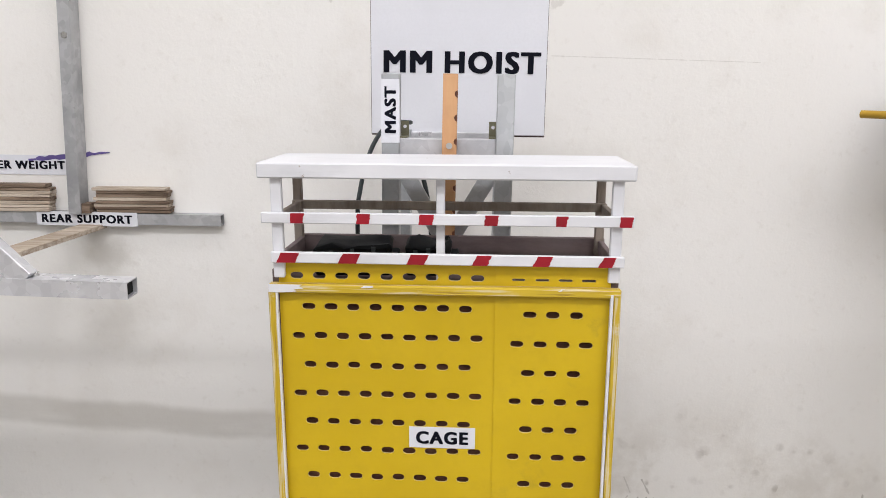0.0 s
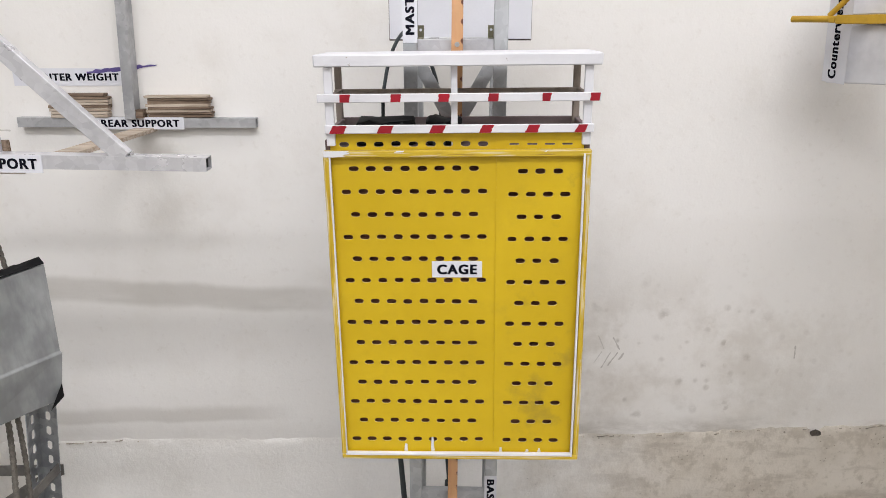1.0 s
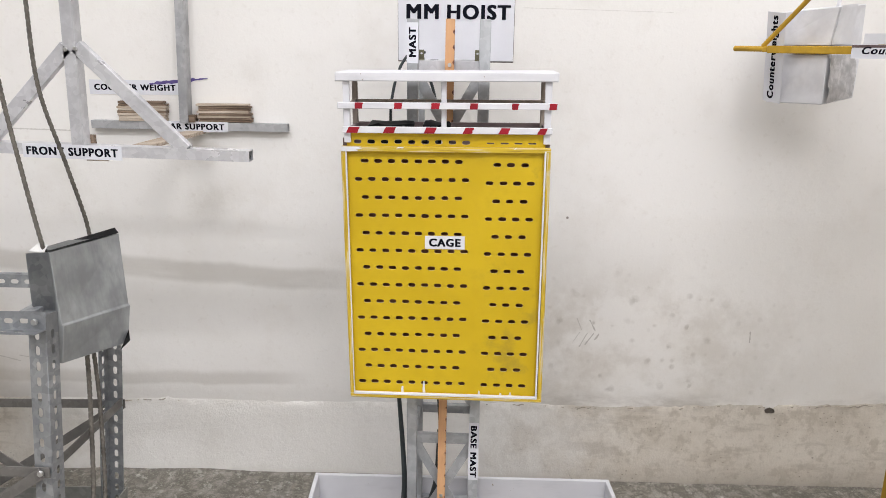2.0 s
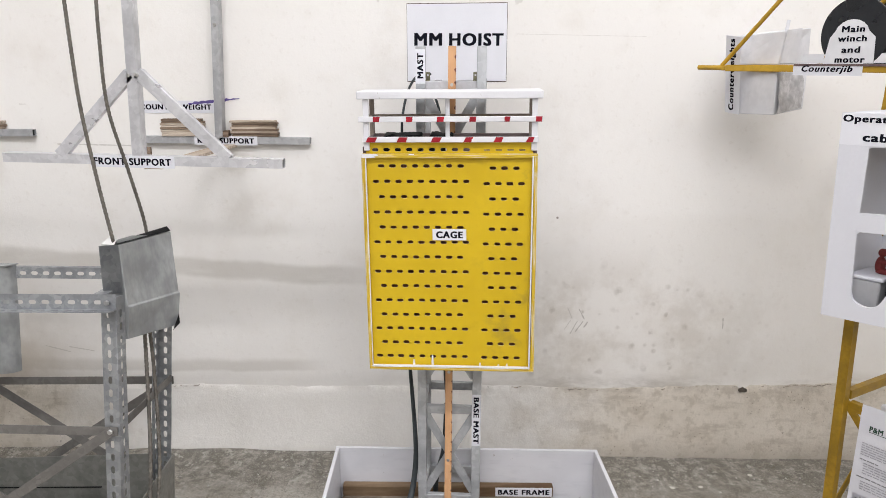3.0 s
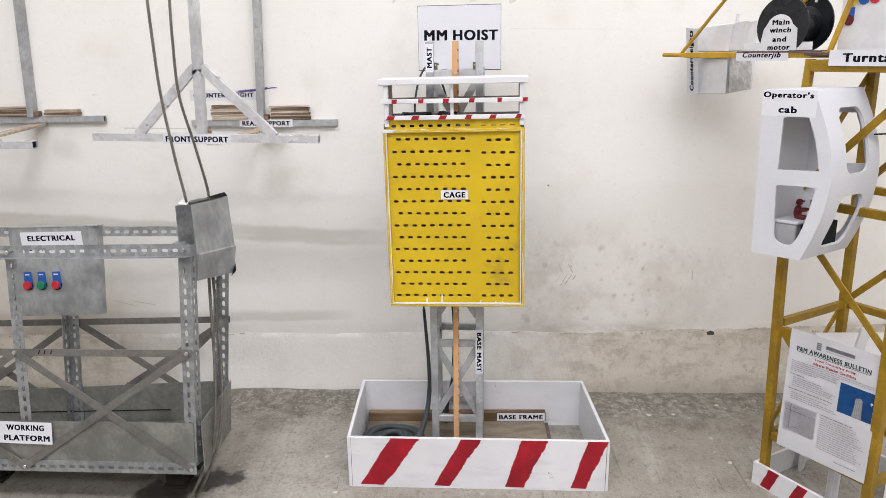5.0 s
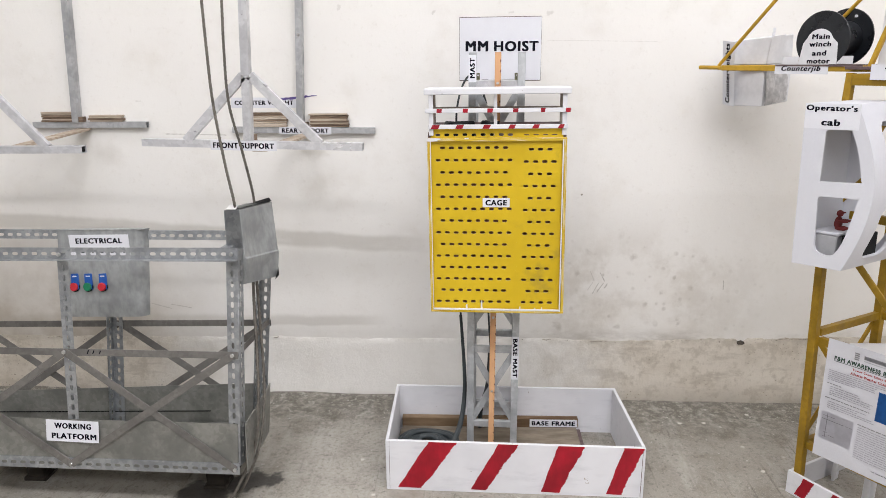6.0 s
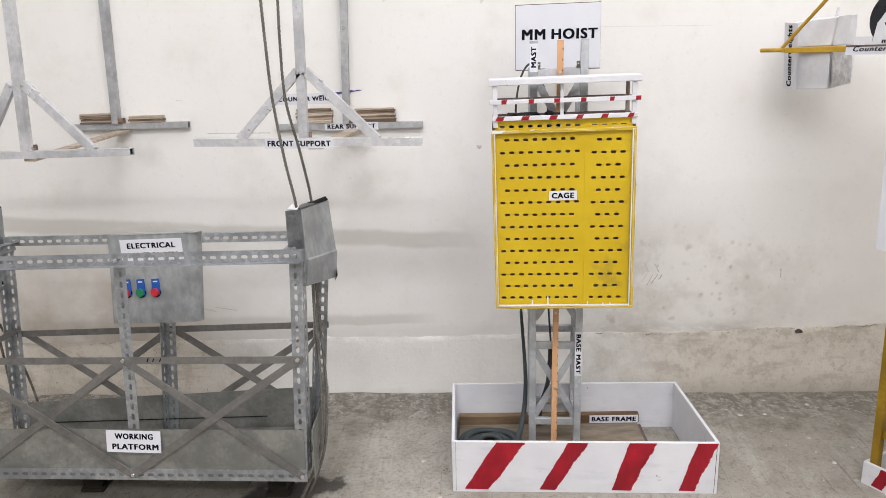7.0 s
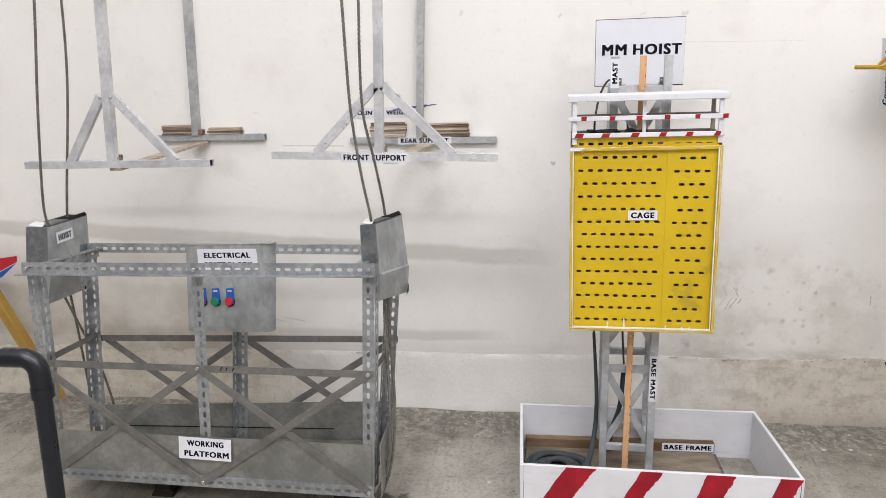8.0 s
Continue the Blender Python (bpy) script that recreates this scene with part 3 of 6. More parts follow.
def ragged(corners, amount, seed, steps=14):
    """A four-cornered patch whose long sides are uneven like a brush's edge, as (x, y) outline."""
    steps *= 2
    a, b, c, d = [Vector(v) for v in corners]
    left = [a.lerp(b, k / steps) for k in range(steps + 1)]
    right = [c.lerp(d, k / steps) for k in range(steps + 1)]
    out = []
    for side, run in enumerate((left, right)):
        for k, p in enumerate(run):
            u = 5.0 * k / steps
            j = 0.6 * noise.noise((u * 0.7, seed * 3.7, side)) + (0.16 + 0.3 * side) * noise.noise((u * 4, seed * 1.9, side + 5)) + (0.16 + 0.5 * side) * noise.noise((u * 13, seed, side + 9))
            out.append((p.x + (0 if k in (0, steps) else j * amount * 1.6), p.y))
    return out


def slotted_angle(name, p, q, wide, face, inward, parent, material=ZINC, label="", pitch=0.0365, holes=True, second=None, lip=False):
    """A slotted steel angle from p to q; face: the way its slotted flange looks, inward: the way that flange lies,
    second: the way its other flange lies, from the first one's near edge or, with lip, from its far edge."""
    p, q = Vector(p), Vector(q)
    length = (q - p).length
    flange = []
    other = -Vector(face) if second is None else Vector(second)
    for lie, start in ((inward, p), (other, p + Vector(inward) * wide if lip else p)):
        m = axes(start, q - p, lie)
        n = int((length - 0.02) / pitch)
        row = [slot(0.02 + pitch * (k + 0.5), wide * 0.52, 0.0225, 0.0115) for k in range(n)] if holes else []
        flange.append(plate([(0, 0), (length, 0), (length, wide), (0, wide)], row, 0.002, m))
    bm = bmesh.new()
    for me in flange:
        bm.from_mesh(me)
        bpy.data.meshes.remove(me)
    return part(name, bm, material, parent, label)


def bolt_head(parent, at, axis, r=0.007):
    bm = disc(at, axis, r, 0.008, 6, 0.001)
    return part("bolt", bm, BOLT, parent)


# ---- the room ----
FALL = -0.009
GROUND = lambda x: FALL * (x + 0.42)


def make_floor_sheet():
    bm = bmesh.new()
    x0, x1, y0, y1 = -6.6, 5.6, -8.6, 1.72
    nx, ny = 160, 140
    grid = [[bm.verts.new((x0 + (x1 - x0) * i / nx, y0 + (y1 - y0) * j / ny, 0)) for j in range(ny + 1)] for i in range(nx + 1)]
    for column in grid:
        for v in column:
            lift = 0.02 * max(0.0, (v.co.y - 1.52) / 0.18) if v.co.y > 1.52 else 0.0
            lift *= 0.6 + noise.noise(v.co * 5) if v.co.x < 0.2 else 0.3
            v.co.z = GROUND(v.co.x) + 0.002 * noise.noise(v.co * 3) + max(0.0, lift)
    for i in range(nx):
        for j in range(ny):
            bm.faces.new((grid[i][j], grid[i + 1][j], grid[i + 1][j + 1], grid[i][j + 1]))
    low = bmesh.ops.extrude_face_region(bm, geom=bm.faces[:])
    for v in low["geom"]:
        if isinstance(v, bmesh.types.BMVert):
            v.co.z = -0.25
    bmesh.ops.recalc_face_normals(bm, faces=bm.faces[:])
    return bm


solo("floor", make_floor_sheet(), FLOOR, "worn grey concrete floor with grit and stains", "floor", "structure", True)
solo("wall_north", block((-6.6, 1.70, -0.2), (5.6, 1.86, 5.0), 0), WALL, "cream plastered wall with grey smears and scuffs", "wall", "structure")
# unseen walls and ceiling, added to close the hall and bounce light
solo("wall_south", block((-6.6, -8.76, -0.2), (5.6, -8.6, 5.0), 0), HALL, "unseen plain grey wall added behind the walkway", "wall", "structure")
solo("wall_west", block((-6.76, -8.6, -0.2), (-6.6, 1.7, 5.0), 0), HALL, "unseen plain grey side wall added to the hall", "wall", "structure")
solo("wall_east", block((5.6, -8.6, -0.2), (5.76, 1.7, 5.0), 0), HALL, "unseen plain grey side wall added to the hall", "wall", "structure")
solo("ceiling", block((-6.76, -8.76, 5.0), (5.76, 1.86, 5.15), 0), PAINTED_CEILING, "unseen flat grey-white painted ceiling added overhead", "ceiling", "structure")


def ledge(x):
    return 0.300 + 0.03 * max(0.0, x - 0.85) + 0.012 * noise.noise((x * 2.5, 1, 0)) + 0.008 * noise.noise((x * 14, 2, 0)) + 0.006 * noise.noise((x * 45, 3, 0))


def make_skirt():
    """The thicker, rough plaster at the wall's foot, with a broken upper edge."""
    bm = bmesh.new()
    n, rows = 620, 7
    x0, x1 = -6.6, 5.6
    front = 1.6945
    lines = []
    for i in range(n + 1):
        x = x0 + (x1 - x0) * i / n
        top = ledge(x)
        if abs(x - 1.178) < 0.022:
            top -= 0.024 * (1 - abs(x - 1.175) / 0.022) ** 0.5
        col = [bm.verts.new((x, 1.7015, top + 0.006))]
        for r in range(rows + 1):
            z = top + (-0.06 - top) * (r / rows) ** 1.4
            y = front + 0.004 * noise.noise((x * 6, z * 6, 4)) + (0.003 if r == 0 else 0.0) - 0.014 * (r / rows) ** 3
            col.append(bm.verts.new((x, y, z)))
        lines.append(col)
    for a, b in zip(lines, lines[1:]):
        for r in range(rows + 1):
            bm.faces.new((a[r], a[r + 1], b[r + 1], b[r]))
    bmesh.ops.recalc_face_normals(bm, faces=bm.faces[:])
    return bm


skirting = solo("baseboard", make_skirt(), PLINTH, "rough broken plaster skirt along the wall foot", "skirting", "structure", True)


def make_crack():
    """The broken joint along the skirt's upper edge, its shadow line laid on as a dark strip."""
    bm = bmesh.new()
    last = None
    for i in range(900):
        x = -2.2 + 4.6 * i / 899
        lay = noise.noise((x * 3.1, 7, 0)) + 0.7 * noise.noise((x * 17, 8, 0)) + 0.5 * noise.noise((x * 60, 4, 0)) - (0.05 if x > 0.2 else 0.35)
        if lay < 0.0:
            last = None
            continue
        wide = 0.0008 + 0.0032 * min(lay, 0.8) * (0.6 + abs(noise.noise((x * 40, 9, 0))))
        top = ledge(x)
        pair = [bm.verts.new((x, 1.6905, top - wide)), bm.verts.new((x, 1.6935, top + wide * 0.6))]
        if last:
            bm.faces.new((last[0], pair[0], pair[1], last[1]))
        last = pair
    bmesh.ops.delete(bm, geom=[v for v in bm.verts if not v.link_faces], context="VERTS")
    return bm


part("crack", make_crack(), plain("crack_and_shadow_line", (0.36, 0.32, 0.265), 0.9, var=0.45, big=40, fine=150), skirting, "dark strip for the broken joint and its shadow line")


def make_chip():
    rnd = random.Random(4)
    pts = [(0.020 * math.cos(a) * rnd.uniform(0.8, 1.15), 0.011 * math.sin(a) * rnd.uniform(0.7, 1.2)) for a in [k * math.pi / 6 for k in range(12)]]
    return plate(pts, [], 0.004, axes((1.178, 1.690, 0.298), (1, 0, 0), (0, 0, 1)))


solo("plaster_hole", make_chip(), plain("dark_plaster_hole", (0.10, 0.085, 0.07), 0.9, var=0.4, big=60, fine=200), "dark broken hole in the plaster ledge", "hole", "structure")

for lx, ly in LAMPS:
    lamp_thing = thing("ceiling_light", (lx, ly, 5.0), "white batten with lit fluorescent tubes on the ceiling", "ceiling light", "ceiling lights")
    part("housing", block((lx - 1.12, ly - 0.42, LAMP_Z), (lx + 1.12, ly + 0.42, 5.0), 0.004), PAINTED_CEILING, lamp_thing)
    for dy in (-0.3, -0.1, 0.1, 0.3):
        part("tube", tube([(lx - 1.08, ly + dy, LAMP_Z - 0.02), (lx + 1.08, ly + dy, LAMP_Z - 0.02)], 0.013, 10, 2), GLOW, lamp_thing, "lit fluorescent tube", True)
    for dx in (-1.09, 1.09):
        part("end_bracket", block((lx + dx - 0.012, ly - 0.36, LAMP_Z - 0.04), (lx + dx + 0.012, ly + 0.36, LAMP_Z + 0.004), 0.002), PAINTED_CEILING, lamp_thing)


# a purple brush stroke on the plaster
def make_stroke():
    rnd = random.Random(9)
    top, low = [], []
    for k in range(25):
        x = -0.985 + 0.192 * k / 24
        mid = 1.441 + 0.019 * k / 24
        h = (0.010 if k < 19 else 0.005) * (1 if 2 < k < 23 else 0.5)
        top.append((x, mid + h * rnd.uniform(0.35, 0.7)))
        low.append((x, mid - h * rnd.uniform(0.35, 0.7)))
    return plate(top + low[::-1], [], 0.0012, axes((0, 1.6988, 0), (1, 0, 0), (0, 0, 1)))


solo("paint_stroke", make_stroke(), PURPLE, "purple brush stroke painted on the wall", "paint mark", "structure")

FACE = ((1, 0, 0), (0, 0, 1))
UPWARD = ((0, 0, 1), (-1, 0, 0))
DOWNWARD = ((0, 0, -1), (1, 0, 0))


# ---- the hoist: base tray ----
def make_tray():
    t = thing("base_tray", (0.06, 1.13, 0), "white wooden tray with red slanted stripes on the floor", "tray")
    fl, fr, bl, br = Vector((-0.423, 0.890)), Vector((0.557, 0.873)), Vector((-0.430, 1.384)), Vector((0.536, 1.384))
    w = 0.013

    def wall(name, a, b, inner_a, inner_b, label=""):
        pts = [a, b, inner_b, inner_a]
        bottom = [(p.x, p.y, GROUND(p.x) - 0.004) for p in pts]
        top = [(p.x, p.y, GROUND(p.x) + 0.210) for p in pts]
        return part(name, hexa(bottom, top, 0.0018), WHITE, t, label)

    dx, dy = Vector((w, 0)), Vector((0, w))
    front = wall("front_panel", fl, fr, fl + dy, fr + dy, "white panel with four red brush stripes")
    wall("back_panel", bl - dy, br - dy, bl, br)
    wall("side_panel", fl + dy, fl + dy + dx, bl - dy, bl - dy + dx)
    wall("side_panel", fr + dy - dx, fr + dy, br - dy - dx, br - dy)
    along = (fr - fl).normalized()
    m = axes((fl.x, fl.y, 0), (along.x, along.y, FALL), (0, 0, 1)) @ Matrix.Translation((0, 0, 0.0006))
    length = (fr - fl).length
    tops = ((0.166, 0.278), (0.437, 0.514), (0.668, 0.766), (0.916, 0.994))
    lows = ((0.046, 0.138), (0.332, 0.392), (0.606, 0.676), (0.858, 0.914))
    for k, ((a, b), (c, d)) in enumerate(zip(tops, lows)):
        pts = ragged(((c * length, 0.012), (a * length, 0.208), (b * length, 0.208), (d * length, 0.010)), 0.0052, k + 3, 26)
        part("stripe", plate(pts, [], 0.0012, m), RED, front, "red painted stripe")
    # dark open joints of the boards at the front corners
    for x, wide in ((0.0125, 0.0010), (length - 0.0125, 0.0018)):
        pts = ragged(((x, 0.004), (x, 0.209), (x + wide, 0.209), (x + wide, 0.004)), 0.0006, int(x * 90), 12)
        part("joint", plate(pts, [], 0.0006, m), DARK_PLY, front, "dark joint between boards")
    return t


make_tray()


def make_base_frame():
    t = thing("base_board", (-0.02, 1.2, 0), "brown stained wooden base board inside the white tray", "base")
    part("board", block((-0.404, 0.935, GROUND(0) - 0.004), (0.365, 1.362, 0.032), 0.002), BOARD, t)
    lip = part("back_rail", block((-0.404, 1.334, 0.030), (0.372, 1.366, 0.074), 0.003), RAIL_WOOD, t, "raised brown rail along the board")
    sticker(lip, axes((0.264, 1.3335, 0.053), *FACE), 0.208, 0.036, [("BASE FRAME", 0, 0, 0.190, 0.021)], "white label reading base frame")
    part("angle_iron", block((0.366, 0.93, GROUND(0.4) - 0.004), (0.385, 1.36, 0.012), 0.001), DARK_PLY, t)
    return t


make_base_frame()


# ---- the hoist: mast ----
def make_mast():
    t = thing("hoist_mast", (-0.012, 1.25, 0.03), "silver lattice hoist mast with an orange rack", "mast")
    yf, yb, z0, z1 = 1.168, 1.350, 0.030, 1.640
    xl, xr = -0.102, 0.078
    drift = lambda z: 0.007 * (z - 0.07) / 1.56

    def leg(x, y, label=""):
        lo, hi = (x + drift(z0), y, z0), (x + drift(z1), y, z1)
        return part("leg", bar(lo, hi, 0.028, 0.026, (0, 1, 0)), MAST_STEEL, t, label)

    left, right = leg(xl, yf), leg(xr, yf)
    for x in (xl, xr):
        part("leg", bar((x, yb, z0), (x + drift(1.545), yb, 1.545), 0.028, 0.026, (0, 1, 0)), MAST_STEEL, t)
    levels = (0.142, 0.475, 0.86, 1.20, 1.526)
    for z in levels:
        for y in (yf, yb):
            part("cross_bar", bar((xl + 0.013 + drift(z), y + 0.004, z), (xr - 0.013 + drift(z), y + 0.004, z), 0.018, 0.028, (0, 0, 1)), ALU if z > 1.5 else MAST_STEEL, t)
        for x in (xl, xr):
            part("cross_bar", bar((x + drift(z), yf + 0.014, z), (x + drift(z), yb - 0.014, z), 0.018, 0.022), MAST_STEEL, t)
    for z, zz in zip(levels, levels[1:]):
        z = z + 0.09 if 0.4 < z < 0.5 else z
        for y in (yf,):
            part("brace", bar((xl + 0.008 + drift(z), y + 0.006, z + 0.02), (xr - 0.008 + drift(zz), y + 0.006, zz - 0.02), 0.004, 0.027, (0, 0, 1), 0.0006), MAST_STEEL, t)
            part("brace", bar((xr - 0.008 + drift(z), y + 0.013, z + 0.02), (xl + 0.008 + drift(zz), y + 0.013, zz - 0.02), 0.004, 0.027, (0, 0, 1), 0.0006), MAST_STEEL, t)
    n = 44
    side = [(0.0, 0.0), (0.0, z1 - z0)]
    tooth = (z1 - z0) / n
    for k in range(n, 0, -1):
        top = tooth * k
        side += [(0.0225, top), (0.0225, top - tooth * 0.68), (0.0192, top - tooth * 0.72), (0.0176, top - tooth * 0.83), (0.0192, top - tooth * 0.94)]
    side.append((0.0225, 0.0))
    rack = part("rack", plate(side, [], 0.010, axes((-0.0265, 1.150, z0), (1, 0, -0.0088), (0, 0, 1))), RACK, t, "orange wooden rack strip with notches")
    part("backing", bar((-0.0150, 1.1565, z0), (-0.0150 + 0.0088 * (z1 - z0), 1.1565, z1 - 0.002), 0.0222, 0.004, (0, 1, 0), 0.0005), LINER, rack, "brown strip behind the notches")
    for z in (0.30, 0.62, 1.00, 1.36, 1.530):
        part("screw", disc((-0.0155 + 0.0088 * z, 1.1445, z), (0, 1, 0), 0.005, 0.003, 12), BOLT, rack)
    sticker(left, axes((xl + drift(1.58), yf - 0.0135, 1.582), *UPWARD), 0.098, 0.029, [("MAST", 0.002, 0, 0.072, 0.018)], "white label reading mast")
    sticker(right, axes((xr + drift(0.44), yf - 0.0135, 0.444), *DOWNWARD), 0.186, 0.029, [("BASE MAST", 0, 0, 0.168, 0.018)], "white label reading base mast")
    for x in (-0.076, 0.066):
        bracket = part("bracket", block((x - 0.0065, 1.190, 1.540), (x + 0.0065, 1.1925, 1.566), 0.0006), BRASSY, t, "small zinc angle bracket")
        part("foot", block((x - 0.0065, 1.166, 1.5402), (x + 0.0065, 1.1895, 1.5427), 0.0006), BRASSY, bracket)
        part("hole", disc((x, 1.1893, 1.557), (0, 1, 0), 0.0028, 0.002, 10), PAPER, bracket)
    hub = Matrix.Translation((-0.012, 1.168, 0))
    t.matrix_basis = Matrix.Translation((0.001, 0, -0.005)) @ hub @ Matrix.Rotation(radians(-2.9), 4, "Z") @ hub.inverted() @ t.matrix_basis
    return t


make_mast()

sign = thing("sign_board", (0.01, 1.372, 1.54), "white paper sign board on top of the mast", "sign")
face = part("board", block((-0.148, 1.3655, 1.536), (0.168, 1.3715, 1.772), 0.001), PAPER, sign)
for word, dx, wide in (("MM", -0.0805, 0.0889), ("HOIST", 0.0722, 0.1716)):
    part("lettering", lettering(word, wide, 0.0385, axes((dx, 1.3648, 1.6645 - 0.008 * dx), (1, 0, -0.008), (0, 0, 1)), 0, 0.046), INK, face, "large bold black letters")
# dark sheet behind the board draws the shadow gap at its edges
part("backing_strip", block((-0.150, 1.372, 1.533), (0.169, 1.380, 1.775), 0.001), DARK_PLY, sign, "dark sheet behind the sign for its shadow gap")
sign_hub = Matrix.Translation((0.01, 1.3655, 0))
sign.matrix_basis = Matrix.Translation((0.002, -0.018, -0.0055)) @ sign_hub @ Matrix.Rotation(radians(-5.5), 4, "Z") @ sign_hub.inverted() @ sign.matrix_basis


# ---- the hoist: cage ----
def make_cage():
    t = thing("hoist_cage", (0, 1.05, 0.69), "yellow perforated hoist cage with a white railed roof", "hoist cage")
    y = 0.9955
    x0, x1 = -0.238, 0.228
    left_holes, right_holes = [], []
    for row in range(-1, 14):
        z = 1.308 - 0.0441 * row + (0.0015 if row < 0 else 0)
        k = max(row, 0) / 13
        rnd = random.Random(row + 40)
        if row % 2:
            xs, xr = [-0.212 - 0.005 * k + 0.032 * i for i in range(9)], (0.101, 0.134, 0.166, 0.198)
        else:
            xs, xr = [-0.1965 - 0.004 * k + 0.032 * i for i in range(8)], (0.118, 0.150, 0.183)
        left_holes += [slot(x, z + rnd.uniform(-0.0006, 0.0006), rnd.uniform(0.0183, 0.0203), rnd.uniform(0.0098, 0.0112), 4) for x in xs]
        right_holes += [slot(x - 0.005 * k, z - 0.006 * (1 - k) + (0.005 if row < 0 else 0), rnd.uniform(0.0183, 0.0203), rnd.uniform(0.0098, 0.0112) * (0.35 if row < 0 else 1), 4) for x in xr]
    flat = axes((0, y, 0), *FACE)
    front = part("front_sheet", plate([(x0, 0.70), (0.078, 0.70), (0.078, 1.3785), (x0, 1.3775)], left_holes, 0.0016, flat), SHEET, t, "yellow sheet with rows of slots")
    lap = flat @ Matrix.Translation((0, 0, 0.0018))
    small = lambda loops: [[(cx + (x - cx) * 0.945, cz + (z - cz) * 0.86) for x, z in loop] for loop in loops for cx, cz in [(sum(p[0] for p in loop) / len(loop), sum(p[1] for p in loop) / len(loop))]]
    part("paint_burr", plate([(x0, 0.706), (0.0685, 0.706), (0.0685, 1.374), (x0, 1.374)], small(left_holes), 0.0004, flat @ Matrix.Translation((0, 0, -0.0012))), PALE_YELLOW, t, "pale edges of the punched slots")
    part("paint_burr", plate([(0.079, 0.706), (x1, 0.706), (x1, 1.374), (0.079, 1.374)], small(right_holes), 0.0004, flat @ Matrix.Translation((0, 0, 0.0006))), PALE_YELLOW, t, "pale edges of the punched slots")
    part("front_sheet", plate([(0.069, 0.70), (x1, 0.70), (x1, 1.382), (0.069, 1.380)], right_holes, 0.0016, lap), SHEET, t, "yellow sheet with rows of slots")
    sticker(front, axes((-0.005, y - 0.0012, 1.1105), (1, 0, 0.0), (0, 0, 1)), 0.097, 0.033, [("CAGE", 0, 0, 0.077, 0.020)], "white label reading cage")
    # rough brush drips of white along the lower edge
    rnd = random.Random(12)
    for dx, h in ((-0.118, 0.020), (-0.062, 0.036), (0.080, 0.014), (0.135, 0.010), (0.160, 0.012)):
        part("paint_drip", plate(ragged(((dx, 0.704), (dx + 0.002, 0.704 + h), (dx + 0.006, 0.704 + h), (dx + 0.008, 0.704)), 0.001, rnd.randint(0, 99), 6), [], 0.0008, flat @ Matrix.Translation((0, 0, 0.0014 if dx < 0.07 else 0.0032))), WHITE, front, "white paint drip")
    # plywood edging
    ya, yb = 0.980, 0.9940
    part("edging", block((-0.250, ya, 1.3310), (0.241, yb, 1.3440), 0.002), PLY_EDGE, t, "chipped yellow plywood edge")
    part("edging", block((-0.247, ya, 0.6955), (0.243, yb, 0.7075), 0.002), PLY_EDGE, t, "chipped yellow plywood edge")
    for xa, xb, dx in ((-0.250, -0.239, 0.003), (0.231, 0.241, 0.002)):
        bottom = [(xa + dx, ya, 0.7075), (xb + dx, ya, 0.7075), (xb + dx, yb, 0.7075), (xa + dx, yb, 0.7075)]
        top = [(xa, ya, 1.336), (xb, ya, 1.336), (xb, yb, 1.336), (xa, yb, 1.336)]
        part("edging", hexa(bottom, top, 0.0015), PLY_EDGE_UP, t, "chipped yellow plywood edge")
    part("white_bead", bar((-0.2375, 0.9830, 0.704), (-0.2380, 0.9830, 1.337), 0.003, 0.006, (0, 1, 0), 0.0006), WHITE, t, "white painted inner edge")
    part("white_bead", bar((0.2290, 0.9830, 0.704), (0.2285, 0.9830, 1.337), 0.004, 0.007, (0, 1, 0), 0.0006), WHITE, t, "white painted inner edge")
    part("white_bead", block((-0.236, 0.9785, 0.7055), (0.228, 0.988, 0.7105), 0.0006), WHITE, t, "white painted inner edge")
    patch = plate([(-0.249, 1.3325), (-0.249, 1.3438), (-0.201, 1.3438), (-0.206, 1.3412), (-0.199, 1.3385), (-0.214, 1.3365), (-0.209, 1.3340), (-0.230, 1.3322)], [], 0.0008, axes((0, ya - 0.0006, 0), *FACE))
    part("paint_patch", patch, WHITE, t, "white paint over the plywood edge")
    for xa, xb in ((0.155, 0.163), (-0.118, -0.100)):
        part("paint_patch", plate(ragged(((xa, 1.3405), (xa + 0.004, 1.3438), (xb, 1.3438), (xb - 0.003, 1.3410)), 0.002, int(xa * 900), 6), [], 0.0008, axes((0, ya - 0.0006, 0), *FACE)), WHITE, t, "white paint over the plywood edge")
    part("liner", block((-0.236, 1.010, 0.706), (0.228, 1.014, 1.333), 0.0005), LINER, t, "brown hardboard behind the slots")
    # box behind the sheet
    yc = 1.128
    for xa, xb in ((-0.247, -0.237), (0.229, 0.239)):
        part("side_panel", block((xa, 0.9945, 0.695), (xb, yc, 1.362), 0.001), DARK_PLY, t)
    part("floor_panel", block((-0.236, 0.9985, 0.695), (0.228, yc, 0.705), 0.001), DARK_PLY, t)
    part("top_panel", block((-0.236, 0.9985, 1.334), (0.228, yc, 1.345), 0.001), DARK_PLY, t)
    part("back_panel", block((-0.247, yc, 0.695), (0.239, yc + 0.010, 1.386), 0.001), PURPLE_PLY, t)
    # railing
    for x in (-0.242, -0.0145, 0.223):
        w = 0.012 if -0.1 < x < 0.1 else 0.0155
        part("rail_post", block((x, 0.985 if w > 0.013 else 0.999, 1.352 if w > 0.013 else 1.346), (x + w, 0.994 if w > 0.013 else 1.012, 1.4925), 0.0012), WHITE, t)
    for x in (-0.2445, 0.222):
        part("rail_post", block((x, 1.112, 1.362), (x + 0.013, 1.125, 1.4925), 0.0012), RAW_WOOD, t, "bare grey wooden post")
